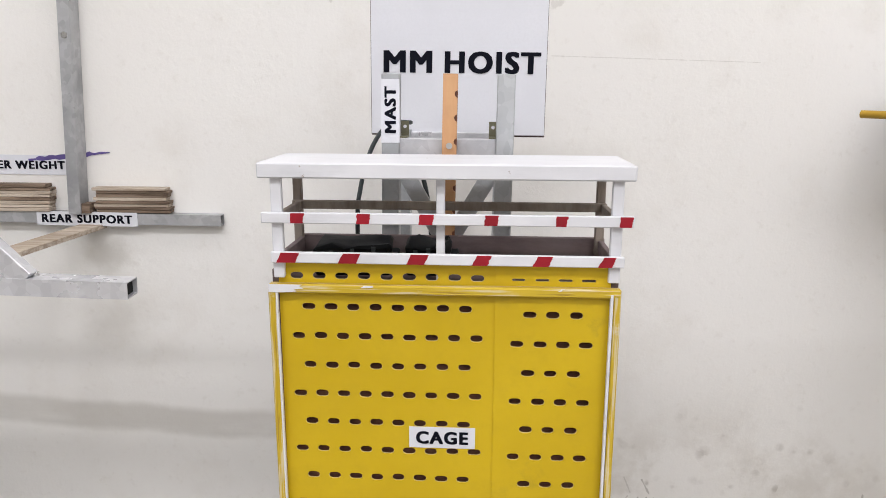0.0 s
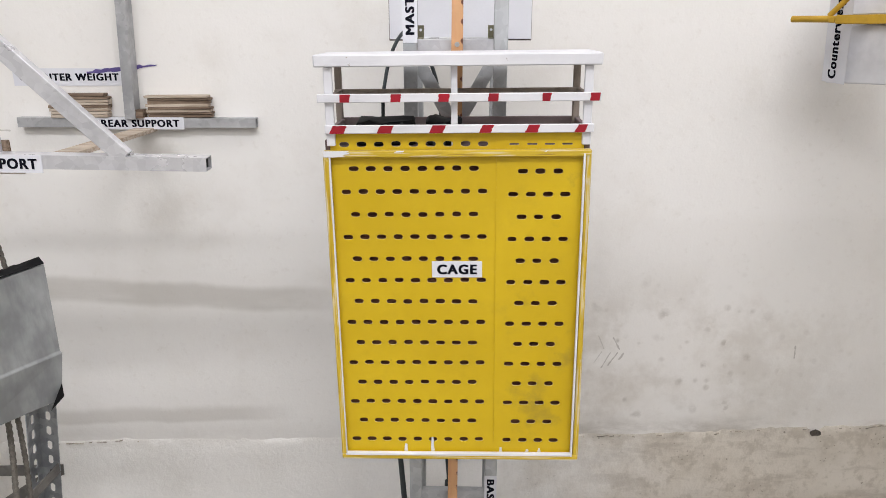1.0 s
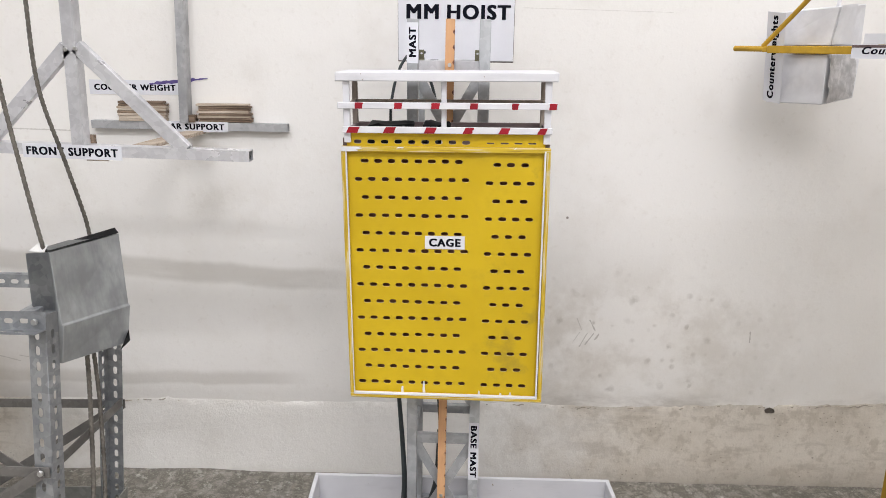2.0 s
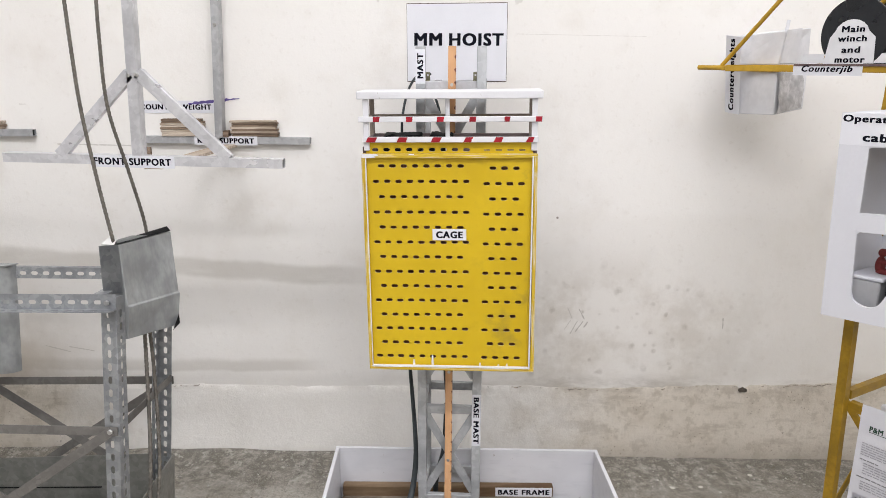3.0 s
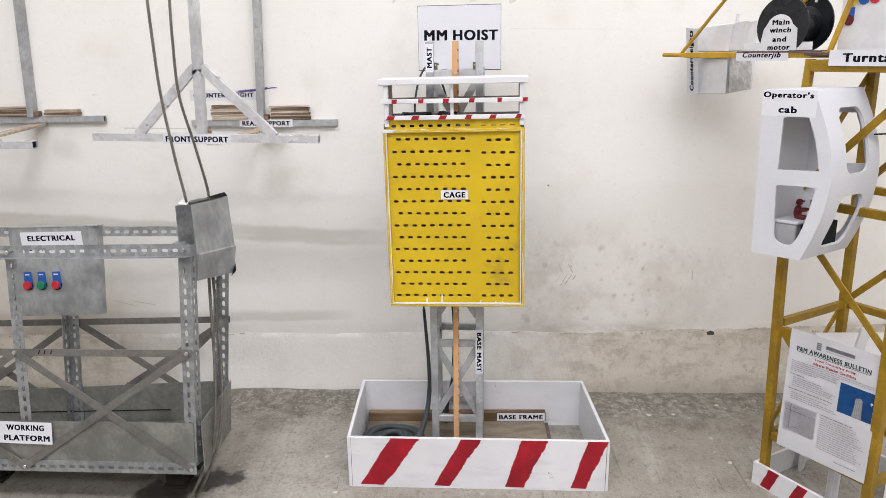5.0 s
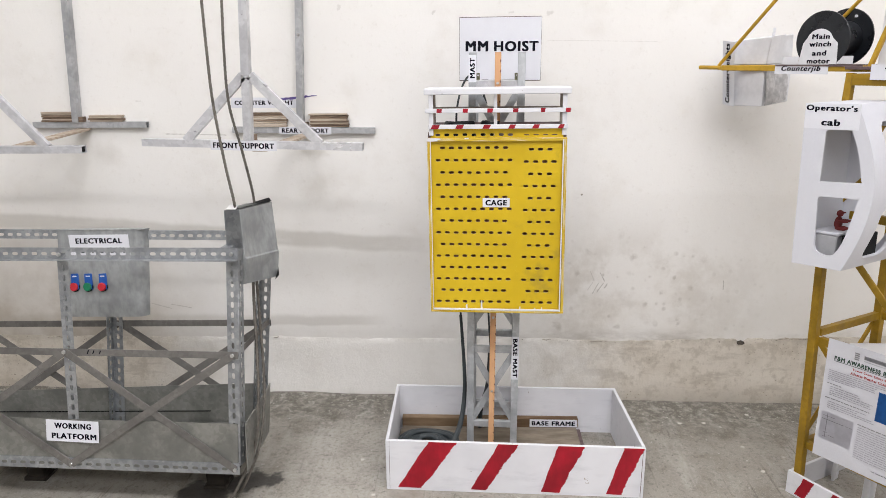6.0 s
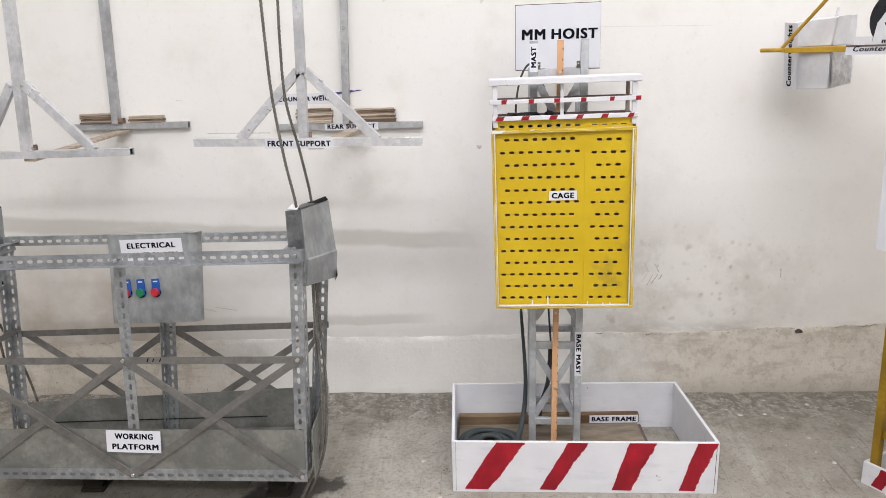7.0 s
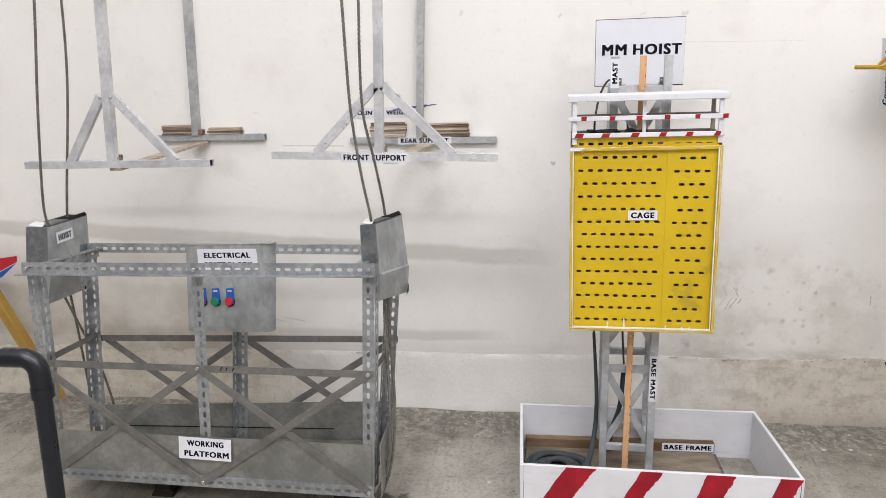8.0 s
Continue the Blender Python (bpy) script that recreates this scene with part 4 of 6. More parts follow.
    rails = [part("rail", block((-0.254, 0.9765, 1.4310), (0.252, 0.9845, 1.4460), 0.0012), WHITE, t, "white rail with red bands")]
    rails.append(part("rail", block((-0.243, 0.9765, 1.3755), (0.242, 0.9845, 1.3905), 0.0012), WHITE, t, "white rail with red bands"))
    part("rail", block((-0.244, 1.102, 1.431), (0.236, 1.111, 1.444), 0.001), RAW_WOOD, t, "bare grey wooden rail")
    for x in (-0.236, 0.2265):
        part("rail", block((x, 0.999, 1.430), (x + 0.008, 1.101, 1.444), 0.001), RAW_WOOD, t, "bare grey wooden rail")
        part("rail", block((x, 0.999, 1.366), (x + 0.008, 1.111, 1.386), 0.001), PURPLE_PLY, t)
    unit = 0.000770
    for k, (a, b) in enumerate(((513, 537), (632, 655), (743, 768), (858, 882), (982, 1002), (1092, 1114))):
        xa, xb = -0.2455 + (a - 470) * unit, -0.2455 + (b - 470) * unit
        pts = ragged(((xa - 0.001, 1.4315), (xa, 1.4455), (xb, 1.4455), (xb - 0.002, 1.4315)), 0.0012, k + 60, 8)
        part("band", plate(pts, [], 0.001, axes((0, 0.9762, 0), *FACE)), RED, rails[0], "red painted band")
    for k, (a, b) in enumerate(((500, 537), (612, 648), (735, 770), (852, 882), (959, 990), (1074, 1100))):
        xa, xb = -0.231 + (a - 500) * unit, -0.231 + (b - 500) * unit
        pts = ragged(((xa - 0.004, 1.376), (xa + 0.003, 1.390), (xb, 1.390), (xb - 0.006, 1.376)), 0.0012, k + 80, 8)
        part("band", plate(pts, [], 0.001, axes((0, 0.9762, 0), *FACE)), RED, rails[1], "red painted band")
    part("roof", block((-0.257, 0.975, 1.4930), (0.252, 1.126, 1.5140), 0.002), WHITE, t, "white painted wooden roof board")
    # the cage hangs a little askew on the mast
    hub = Matrix.Translation((0, 0.9955, 1.0))
    t.matrix_basis = Matrix.Translation((-0.002, -0.0065, 0)) @ hub @ Matrix.Rotation(radians(-2.9), 4, "Z") @ Matrix.Rotation(radians(-0.4), 4, "Y") @ hub.inverted() @ t.matrix_basis
    return t


make_cage()


def make_motor(x0, x1, top, seed):
    """A lumpy black drive unit that stands on the cage's top panel."""
    t = thing("drive_motor", ((x0 + x1) / 2, 1.06, 1.345), "small black drive motor inside the cage railing", "motor", "drive motors")
    bm = block((x0, 1.028, 1.3445), (x1, 1.092, top), 0.004, None, 1)
    bmesh.ops.subdivide_edges(bm, edges=bm.edges[:], cuts=4, use_grid_fill=True)
    for v in bm.verts:
        lump = 0.009 * noise.noise(v.co * 34 + Vector((seed, 0, 0))) + 0.004 * noise.noise(v.co * 110)
        v.co += Vector((0.4 * lump, 0.7 * lump, lump if v.co.z > 1.352 else 0.0))
    body = part("housing", bm, BLACK, t, "lumpy black wrapped housing", True)
    for k in range(3):
        x = x0 + (x1 - x0) * (0.22 + 0.28 * k)
        part("band", block((x - 0.003, 1.0255, 1.346), (x + 0.003, 1.0275, top - 0.008 + 0.003 * k), 0.0006), HOSE, body, "grey binding strip")
    part("shaft_end", disc((x1 + 0.006, 1.06, 1.367), (1, 0, 0), 0.013, 0.012, 16, 0.002), BLACK, t)


make_motor(-0.196, -0.086, 1.390, 1)
make_motor(-0.064, 0.002, 1.392, 2)


# ---- cables and hose of the hoist ----
def make_hose():
    t = thing("rubber_hose", (-0.29, 1.13, 0.035), "dark grey rubber hose coiled inside the tray", "hose")
    pts = []
    for k in range(8 * 6 + 1):
        a = math.radians(150) - 2 * math.pi * k / 8
        r = 0.130 - 0.0155 * k / 8
        pts.append((-0.280 + r * math.cos(a), 1.115 + 0.95 * r * math.sin(a), 0.046 + 0.006 * k / 8 + 0.003 * math.sin(k * 1.7)))
    part("coil", tube(pts, 0.0115, 12, 4, 1.0), HOSE, t, "", True)
    for k, (r, z) in enumerate(((0.124, 0.070), (0.104, 0.076))):
        ring = [(-0.276 + r * math.cos(i * math.pi / 8), 1.112 + 0.93 * r * math.sin(i * math.pi / 8), z + 0.004 * math.sin(i * 1.3 + k)) for i in range(16)]
        part("coil", tube(ring, 0.0112, 12, 4, 1.0), HOSE, t, "", True)
    rise = [(-0.235, 1.005, 0.088), (-0.188, 1.045, 0.096), (-0.158, 1.110, 0.112), (-0.136, 1.175, 0.165), (-0.125, 1.205, 0.26), (-0.127, 1.21, 0.38), (-0.141, 1.215, 0.60), (-0.15, 1.22, 1.0), (-0.156, 1.215, 1.36),
            (-0.150, 1.22, 1.45), (-0.132, 1.24, 1.515), (-0.105, 1.27, 1.552), (-0.07, 1.315, 1.553)]
    part("riser", tube(rise[:7], 0.0150, 10, 8, 0.8, r2=0.0058), HOSE, t, "", True)
    part("feed_cable", tube(rise[6:], 0.0038, 8, 6), HOSE, t, "thin dark cable", True)
    inner = [(-0.06, 1.30, 0.05), (-0.055, 1.27, 0.16), (-0.028, 1.25, 0.28), (-0.018, 1.25, 0.45), (-0.03, 1.26, 0.7), (-0.02, 1.26, 1.1), (-0.035, 1.25, 1.40), (-0.06, 1.26, 1.50)]
    part("inner_hose", tube(inner[:4], 0.0095, 10, 6), HOSE, t, "", True)
    part("inner_cable", tube(inner[3:], 0.004, 8, 6), HOSE, t, "thin dark cable", True)
    return t


make_hose()


# ---- the rigs that hang the platform ----
def ply_stack(x0, x1, z0, count, seed, yb=1.699, deep=0.030, label="stack of weathered plywood pieces on a rear support"):
    rnd = random.Random(seed)
    t = thing("plywood_stack", ((x0 + x1) / 2, yb - deep / 2, z0), label, "plywood", "counterweight stacks")
    z = z0
    for k in range(count):
        h = rnd.uniform(0.0055, 0.0085)
        a, b = rnd.uniform(-0.004, 0.005), rnd.uniform(-0.006, 0.004)
        bm = block((x0 + a, yb - deep + rnd.uniform(-0.003, 0.003), z), (x1 + b, yb - 0.001, z + h), 0.0008)
        part("plank", bm, PLY_PALE if rnd.random() < 0.36 else PLY, t)
        z += h + rnd.uniform(0.0004, 0.0012)
    return t


def outrigger(fy, front, upright, apex, feet, ry, rear, rear_up, board, label):
    """Front and rear support beams; each beam as (x0, z0), (x1, z1) along its centre."""
    (fx0, fz0), (fx1, fz1) = front
    (rx0, rz0), (rx1, rz1) = rear
    t = thing("suspension_rig", (rx0 / 2 + rx1 / 2, ry, rz0), label, "support frame", "suspension rigs")
    d, h = 0.038, 0.0275
    yc = fy + d / 2
    fz = lambda x: fz0 + (fz1 - fz0) * (x - fx0) / (fx1 - fx0)
    rz = lambda x: rz0 + (rz1 - rz0) * (x - rx0) / (rx1 - rx0)
    fb = part("front_beam", hollow_bar((fx0, yc, fz0), (fx1, yc, fz1), d, h), ALU, t)
    rb = part("rear_beam", hollow_bar((rx0, ry + 0.014, rz0), (rx1, ry + 0.014, rz1), 0.026, 0.026), ALU_DULL, t)
    # black plugs stand in for the shade inside the open tube ends
    for beam, x, y, z, dd in ((fb, fx1, yc, fz1, d), (rb, rx1, ry + 0.014, rz1, 0.026)):
        part("end_shade", block((x - 0.010, y - dd / 2 + 0.003, z - 0.0105), (x - 0.006, y + dd / 2 - 0.003, z + 0.0105), 0.0006), BLACK, beam, "black plug for the shade inside the open tube end")
    (ux, uz), (vx, vz) = upright
    slope = (vx - ux) / (vz - uz)
    top = 2.75
    part("front_upright", hollow_bar((ux, yc, fz(ux) + h / 2), (ux + slope * (top - uz), yc, top), 0.030, 0.036, (0, 1, 0)), ALU, t)
    for side, (ax, az), fx in ((-1, apex[0], feet[0]), (1, apex[1], feet[1])):
        part("brace", bar((ax, fy + 0.012, az), (fx, fy + 0.012, fz(fx) + h / 2 - 0.004), 0.022, 0.033, (0, 0, 1), 0.001), ALU, t)
        bolt_head(t, (fx + side * 0.008, fy + 0.022, fz(fx) + h / 2 + 0.003), (0, 0, 1), 0.006)
        bolt_head(t, (ax, fy - 0.0005, az - 0.006), (0, 1, 0), 0.006)
    (sx, sz), (wx, wz) = rear_up
    rs = (wx - sx) / (wz - sz)
    part("rear_upright", hollow_bar((sx, ry + 0.006, rz(sx) + 0.012), (sx + rs * (top - sz), ry + 0.006, top), 0.028, 0.040, (0, 1, 0)), ALU_DULL, t)
    bolt_head(t, (sx + rs * (1.72 - sz), ry - 0.013, 1.72), (0, 1, 0), 0.008)
    part("wood_block", block((ux - 0.004, fy + 0.0385, fz(ux) + h / 2 - 0.012), (ux + 0.022, fy + 0.056, fz(ux) + h / 2 + 0.020), 0.001), PLY, t, "small brown wooden block")
    part("wood_block", block((sx + 0.0145, ry - 0.010, rz(sx) + 0.013), (sx + 0.034, ry + 0.022, rz(sx) + 0.036), 0.001), PLY, t, "small brown wooden block")
    bx0, bx1 = board
    lo, hi = Vector((bx0, fy + 0.004, fz(bx0) - h / 2 - 0.006)), Vector((bx1, ry + 0.022, rz(bx1) - 0.013 - 0.007))
    part("tie_board", bar(lo, hi, 0.055, 0.011, (0, 0, 1), 0.001), PLY_PALE, t, "brown plywood strip that ties both beams")
    return t, fb, rb


rig, fb, rb = outrigger(1.090, ((-1.331, 1.3195), (-0.501, 1.299)), ((-0.930, 1.333), (-0.913, 1.789)), ((-0.930, 1.560), (-0.906, 1.562)), (-1.163, -0.662),
                        1.672, ((-1.180, 1.3115), (-0.534, 1.305)), ((-0.868, 1.340), (-0.848, 1.80)), (-0.888, -0.838),
                        "aluminium front and rear support beams tied by plywood")
sticker(fb, axes((-0.945, 1.0893, 1.3065), (1, 0, -0.0247), (0, 0, 1)), 0.249, 0.036, [("FRONT SUPPORT", 0, 0, 0.230, 0.021)], "white label reading front support")
sticker(rb, axes((-0.847, 1.6722, 1.307), (1, 0, -0.010), (0, 0, 1)), 0.236, 0.033, [("REAR SUPPORT", 0, 0, 0.212, 0.020)], "white label reading rear support")
outrigger(1.180, ((-2.390, 1.2825), (-1.614, 1.282)), ((-2.022, 1.297), (-1.985, 1.890)), ((-2.030, 1.545), (-1.985, 1.545)), (-2.193, -1.757),
          1.672, ((-2.100, 1.338), (-1.572, 1.336)), ((-1.893, 1.365), (-1.868, 1.934)), (-2.01, -1.865),
          "aluminium support beams with a bare plywood tie")
ply_stack(-0.826, -0.653, 1.3215, 8, 5)
ply_stack(-1.088, -0.930, 1.3235, 8, 6)
ply_stack(-2.052, -1.906, 1.3515, 6, 7, label="stack of six plywood pieces on a rear support")
ply_stack(-1.836, -1.678, 1.3510, 4, 8, label="low stack of plywood pieces on a rear support")

tag = thing("wall_label", (-1.03, 1.699, 1.43), "white paper label reading counter weight on the wall", "label")
sticker(tag, axes((-1.034, 1.6992, 1.4295), (1, 0, -0.004), (0, 0, 1)), 0.300, 0.046, [("COUNTER WEIGHT", 0, 0, 0.268, 0.0195)], "white paper")


# ---- the working platform ----
PU = Vector((0.99492, -0.0960, 0.03015))
PW = Vector((-0.01576, 0.14724, 0.98898))
PN = Vector((0.09938, 0.98443, -0.14498))
PM = Matrix.Translation((-0.937, 0.705, 0.186)) @ Matrix((PU, PN, PW)).transposed().to_4x4()


def at(u, n, w):
    """A place on the bent cradle: u along it, n from its front to its back, w up; the front sags forward at the far end."""
    f = n / 0.37
    front, back = -0.012 + 0.048 * u - 0.012 * w, 0.380 - 0.130 * w + 0.065 * u
    rise = 0.042 * max(0.0, -u) * (1 - w / 0.6) if w < 0.6 else 0.0
    slew = 0.12 * f * (min(max(w, 0.0), 0.9) - 0.26)
    return PM @ Vector((u * (0.955 - 0.010 * f) + slew, (1 - f) * front + f * back, w + rise * (1 - f) + 0.012 * f * min(w, 0.5)))


def make_platform():
    t = thing("working_platform", (-1.58, 0.95, GROUND(-1.58)), "galvanised slotted-angle working platform cradle on feet", "work platform")
    back, w = 0.37, 0.042
    out, low = -PN, -PW
    # uprights
    front_posts = [((-0.024, 0.004, 0.02), (0.008, 0.004, 0.80)), ((-0.650, 0.004, 0.02), (-0.640, 0.004, 0.79)), ((-1.300, 0.004, 0.0), (-1.320, 0.004, 0.80))]
    for lo, hi in front_posts:
        near_edge = PU * (0 if -1 < lo[0] < -0.5 else w)
        slotted_angle("post", at(*lo) + near_edge, at(*hi) + near_edge, w, out, -PU if near_edge.length else PU, t, second=PN)
    for lo, hi in (((-0.012, back, 0.0), (-0.005, back, 0.82)), ((-0.648, back, 0.02), (-0.645, back, 0.80)), ((-1.320, back, 0.0), (-1.315, back, 0.86))):
        slotted_angle("post", at(*lo) - PU * w, at(*hi) - PU * w, w, out, PU, t, second=-PN)
    # rails
    top = slotted_angle("top_rail", at(-1.335, -0.002, 0.820), at(0.056, -0.002, 0.808), 0.042, out, low, t, label="slotted galvanised top rail", second=out, lip=True)
    slotted_angle("top_rail", at(-1.35, back - 0.004, 0.856), at(-0.075, back - 0.004, 0.834), 0.034, out, low, t, label="slotted galvanised top rail")
    slotted_angle("bottom_rail", at(-1.262, -0.006, -0.006), at(0.020, -0.006, 0.032), 0.040, out, low, t, label="slotted galvanised bottom rail")
    slotted_angle("bottom_rail", at(-1.31, back, 0.03), at(-0.01, back, 0.04), 0.040, PN, low, t, holes=False)
    for u in (-1.31, 0.02):
        slotted_angle("end_rail", at(u, 0.01, 0.806), at(u - (0.085 if u > -1 else 0), back, 0.84), 0.036, PU if u > -1 else -PU, low, t)
        part("end_flat", bar(at(u, 0.0, 0.42), at(u - 0.03, back, 0.475), 0.003, 0.024, PW, 0.0005), FLAT_BAR, t)
    part("mid_flat", bar(at(-1.325, -0.004, 0.430), at(0.035, -0.004, 0.428), 0.003, 0.025, PW, 0.0005), FLAT_BAR, t)
    part("mid_flat", bar(at(-1.345, back + 0.008, 0.462), at(-0.005, back + 0.008, 0.466), 0.003, 0.025, PW, 0.0005), FLAT_BAR, t)
    for k, (u, h) in enumerate(((-0.545, 0.015), (-0.524, 0.013), (-0.498, 0.013))):
        part("pen_mark", bar(at(u, -0.0062, 0.424), at(u + 0.006, -0.0062, 0.424 + h), 0.0004, 0.004, PU, 0), INK, t, "dark pen mark on the flat bar")
    # flat braces
    for a, b, n in (((-0.632, 0.430), (0.004, 0.010), -0.0075), ((0.020, 0.430), (-0.640, -0.008), -0.0115), ((-0.632, 0.432), (-1.255, -0.018), -0.0075), ((-1.30, 0.430), (-0.640, -0.008), -0.0115),
                    ((-0.660, 0.462), (-0.02, 0.060), back + 0.012), ((-0.02, 0.462), (-0.66, 0.06), back + 0.016), ((-0.675, 0.462), (-1.31, 0.05), back + 0.012), ((-1.31, 0.462), (-0.675, 0.05), back + 0.016)):
        part("brace", bar(at(a[0], n, a[1]), at(b[0], n, b[1]), 0.003, 0.027, PW, 0.0005), FLAT_BAR, t)
    for u, v in ((-0.632, 0.430), (0.018, 0.429), (0.004, 0.012), (-0.640, -0.008), (0.036, 0.786), (-0.62, 0.79), (-1.31, 0.797)):
        bolt_head(t, at(u, -0.014, v), PN, 0.0075)
    # sheet toe boards and floor
    toe = part("toe_board", hexa([at(-1.27, -0.0025, -0.042), at(0.012, -0.0025, -0.006), at(0.012, -0.0005, -0.006), at(-1.27, -0.0005, -0.042)],
                                 [at(-1.29, -0.0025, 0.154), at(0.018, -0.0025, 0.178), at(0.018, -0.0005, 0.178), at(-1.29, -0.0005, 0.154)], 0), ZINC_SHEET, t, "dull galvanised toe board")
    part("toe_board", hexa([at(-1.33, back + 0.003, 0.0), at(-0.01, back + 0.003, 0.0), at(-0.01, back + 0.006, 0.0), at(-1.33, back + 0.006, 0.0)],
                           [at(-1.33, back + 0.003, 0.170), at(-0.01, back + 0.003, 0.214), at(-0.01, back + 0.006, 0.214), at(-1.33, back + 0.006, 0.170)], 0), ZINC_SHEET, t, "dull galvanised toe board")
    part("toe_board", hexa([at(0.046, -0.002, 0.0), at(0.050, -0.002, 0.0), at(0.002, back, 0.005), at(-0.002, back, 0.005)],
                           [at(0.046, -0.002, 0.178), at(0.050, -0.002, 0.178), at(0.002, back, 0.215), at(-0.002, back, 0.215)], 0), ZINC_SHEET, t, "dull galvanised toe board")
    part("toe_board", hexa([at(-1.304, 0.0, -0.01), at(-1.300, 0.0, -0.01), at(-1.335, back, 0.0), at(-1.339, back, 0.0)],
                           [at(-1.304, 0.0, 0.05), at(-1.300, 0.0, 0.05), at(-1.335, back, 0.06), at(-1.339, back, 0.06)], 0), ZINC_SHEET, t, "dull galvanised toe board")
    part("seam", bar(at(-1.29, back - 0.001, 0.080), at(-0.26, back - 0.001, 0.092), 0.003, 0.0035, PW, 0.0005), BLACK, t, "dark open seam in the toe board")
    part("deck", hexa([at(-1.29, 0.0, 0.020), at(0.0, 0.0, 0.035), at(-0.01, back - 0.008, 0.035), at(-1.32, back - 0.008, 0.02)],
                      [at(-1.29, 0.0, 0.034), at(0.0, 0.0, 0.049), at(-0.01, back - 0.008, 0.049), at(-1.32, back - 0.008, 0.034)], 0), ZINC_SHEET, t, "galvanised sheet deck")
    sticker(toe, axes(at(-0.622, -0.0165, 0.125), at(-0.5, 0, 0.12) - at(-0.7, 0, 0.12), PW), 0.200, 0.080, [("WORKING", 0.002, 0.019, 0.140, 0.021), ("PLATFORM", 0.006, -0.019, 0.170, 0.021)], "white label reading working platform")
    for u, n in ((-0.16, 0.19), (-0.93, 0.19), (-0.16, 0.32), (-1.10, 0.32)):
        p = at(u, n, 0.0)
        g = GROUND(p.x)
        foot = part("foot", block((p.x - 0.035, p.y - 0.035, g - 0.002), (p.x + 0.035, p.y + 0.035, p.z + 0.02), 0.004), FOOT_WOOD, t, "dark wooden block foot")
        part("pad", block((p.x - 0.045, p.y - 0.045, g - 0.003), (p.x + 0.045, p.y + 0.045, g + 0.014), 0.003), FOOT_WOOD, foot)
    return t


make_platform()


def make_panel():
    t = thing("control_box", at(-0.67, 0.33, 0.5), "grey painted electrical box with three push buttons", "control box")
    u0, u1, w0, w1, n0, n1 = -0.878, -0.520, 0.503, 0.850, 0.318, 0.366
    bm = bmesh.new()
    loop = [(u0, n1), (u0, n0 + 0.004), (u0 + 0.004, n0)]
    loop += [(u1 - 0.03 + 0.03 * math.sin(a), n0 + 0.03 - 0.03 * math.cos(a)) for a in [k * math.pi / 12 for k in range(7)]] + [(u1, n1)]
    low = [bm.verts.new(at(u, n, w0)) for u, n in loop]
    high = [bm.verts.new(at(u, n, w1)) for u, n in loop]
    bm.faces.new(low[::-1]), bm.faces.new(high)
    for k in range(len(loop)):
        j = (k + 1) % len(loop)
        bm.faces.new((low[k], low[j], high[j], high[k]))
    bmesh.ops.recalc_face_normals(bm, faces=bm.faces[:])
    body = part("body", bm, SILVER_CARD, t, "grey painted card body", True)
    part("lid_edge", bar(at(u0, n0 + 0.034, w1 + 0.001), at(u1, n0 + 0.034, w1 + 0.001), 0.056, 0.004, PW, 0.001), SILVER_CARD, body, "folded top edge")
    for k, (u, ink) in enumerate(((-0.808, BTN_RED), (-0.750, BTN_GREEN), (-0.688, BTN_RED))):
        p = part("button_plate", bevelled(block((u - 0.0165, n0 - 0.005, 0.616), (u + 0.0165, n0 + 0.001, 0.680), 0.0), 0.002), BLUE, body, "blue legend plate")
        p.data.transform(Matrix.Translation(at(u, n0, 0.645) - PM @ Vector((u, n0, 0.645))) @ PM)
        b = part("push_button", disc(at(u, n0 - 0.009, 0.627), PN, 0.0165, 0.014, 24, 0.002), ink, p, "round push button")
        part("bezel", disc(at(u, n0 - 0.004, 0.627), PN, 0.0200, 0.006, 24, 0.001), BLACK, b, "black ring")
        part("legend", bar(at(u - 0.009, n0 - 0.0056, 0.669), at(u + 0.009, n0 - 0.0056, 0.669), 0.0008, 0.005, PW, 0), PAPER, p, "white printed legend")
    sticker(body, axes(at(-0.697, n0 - 0.0015, 0.792), at(u1, n0, 0.785) - at(u0, n0, 0.785), at(-0.67, n0, 0.83) - at(-0.67, n0, 0.73)), 0.240, 0.082, [("ELECTRICAL", 0, 0.017, 0.187, 0.021), ("CONTROL BOX", 0, -0.020, 0.198, 0.021)], "white label reading electrical control box")
    return t


make_panel()


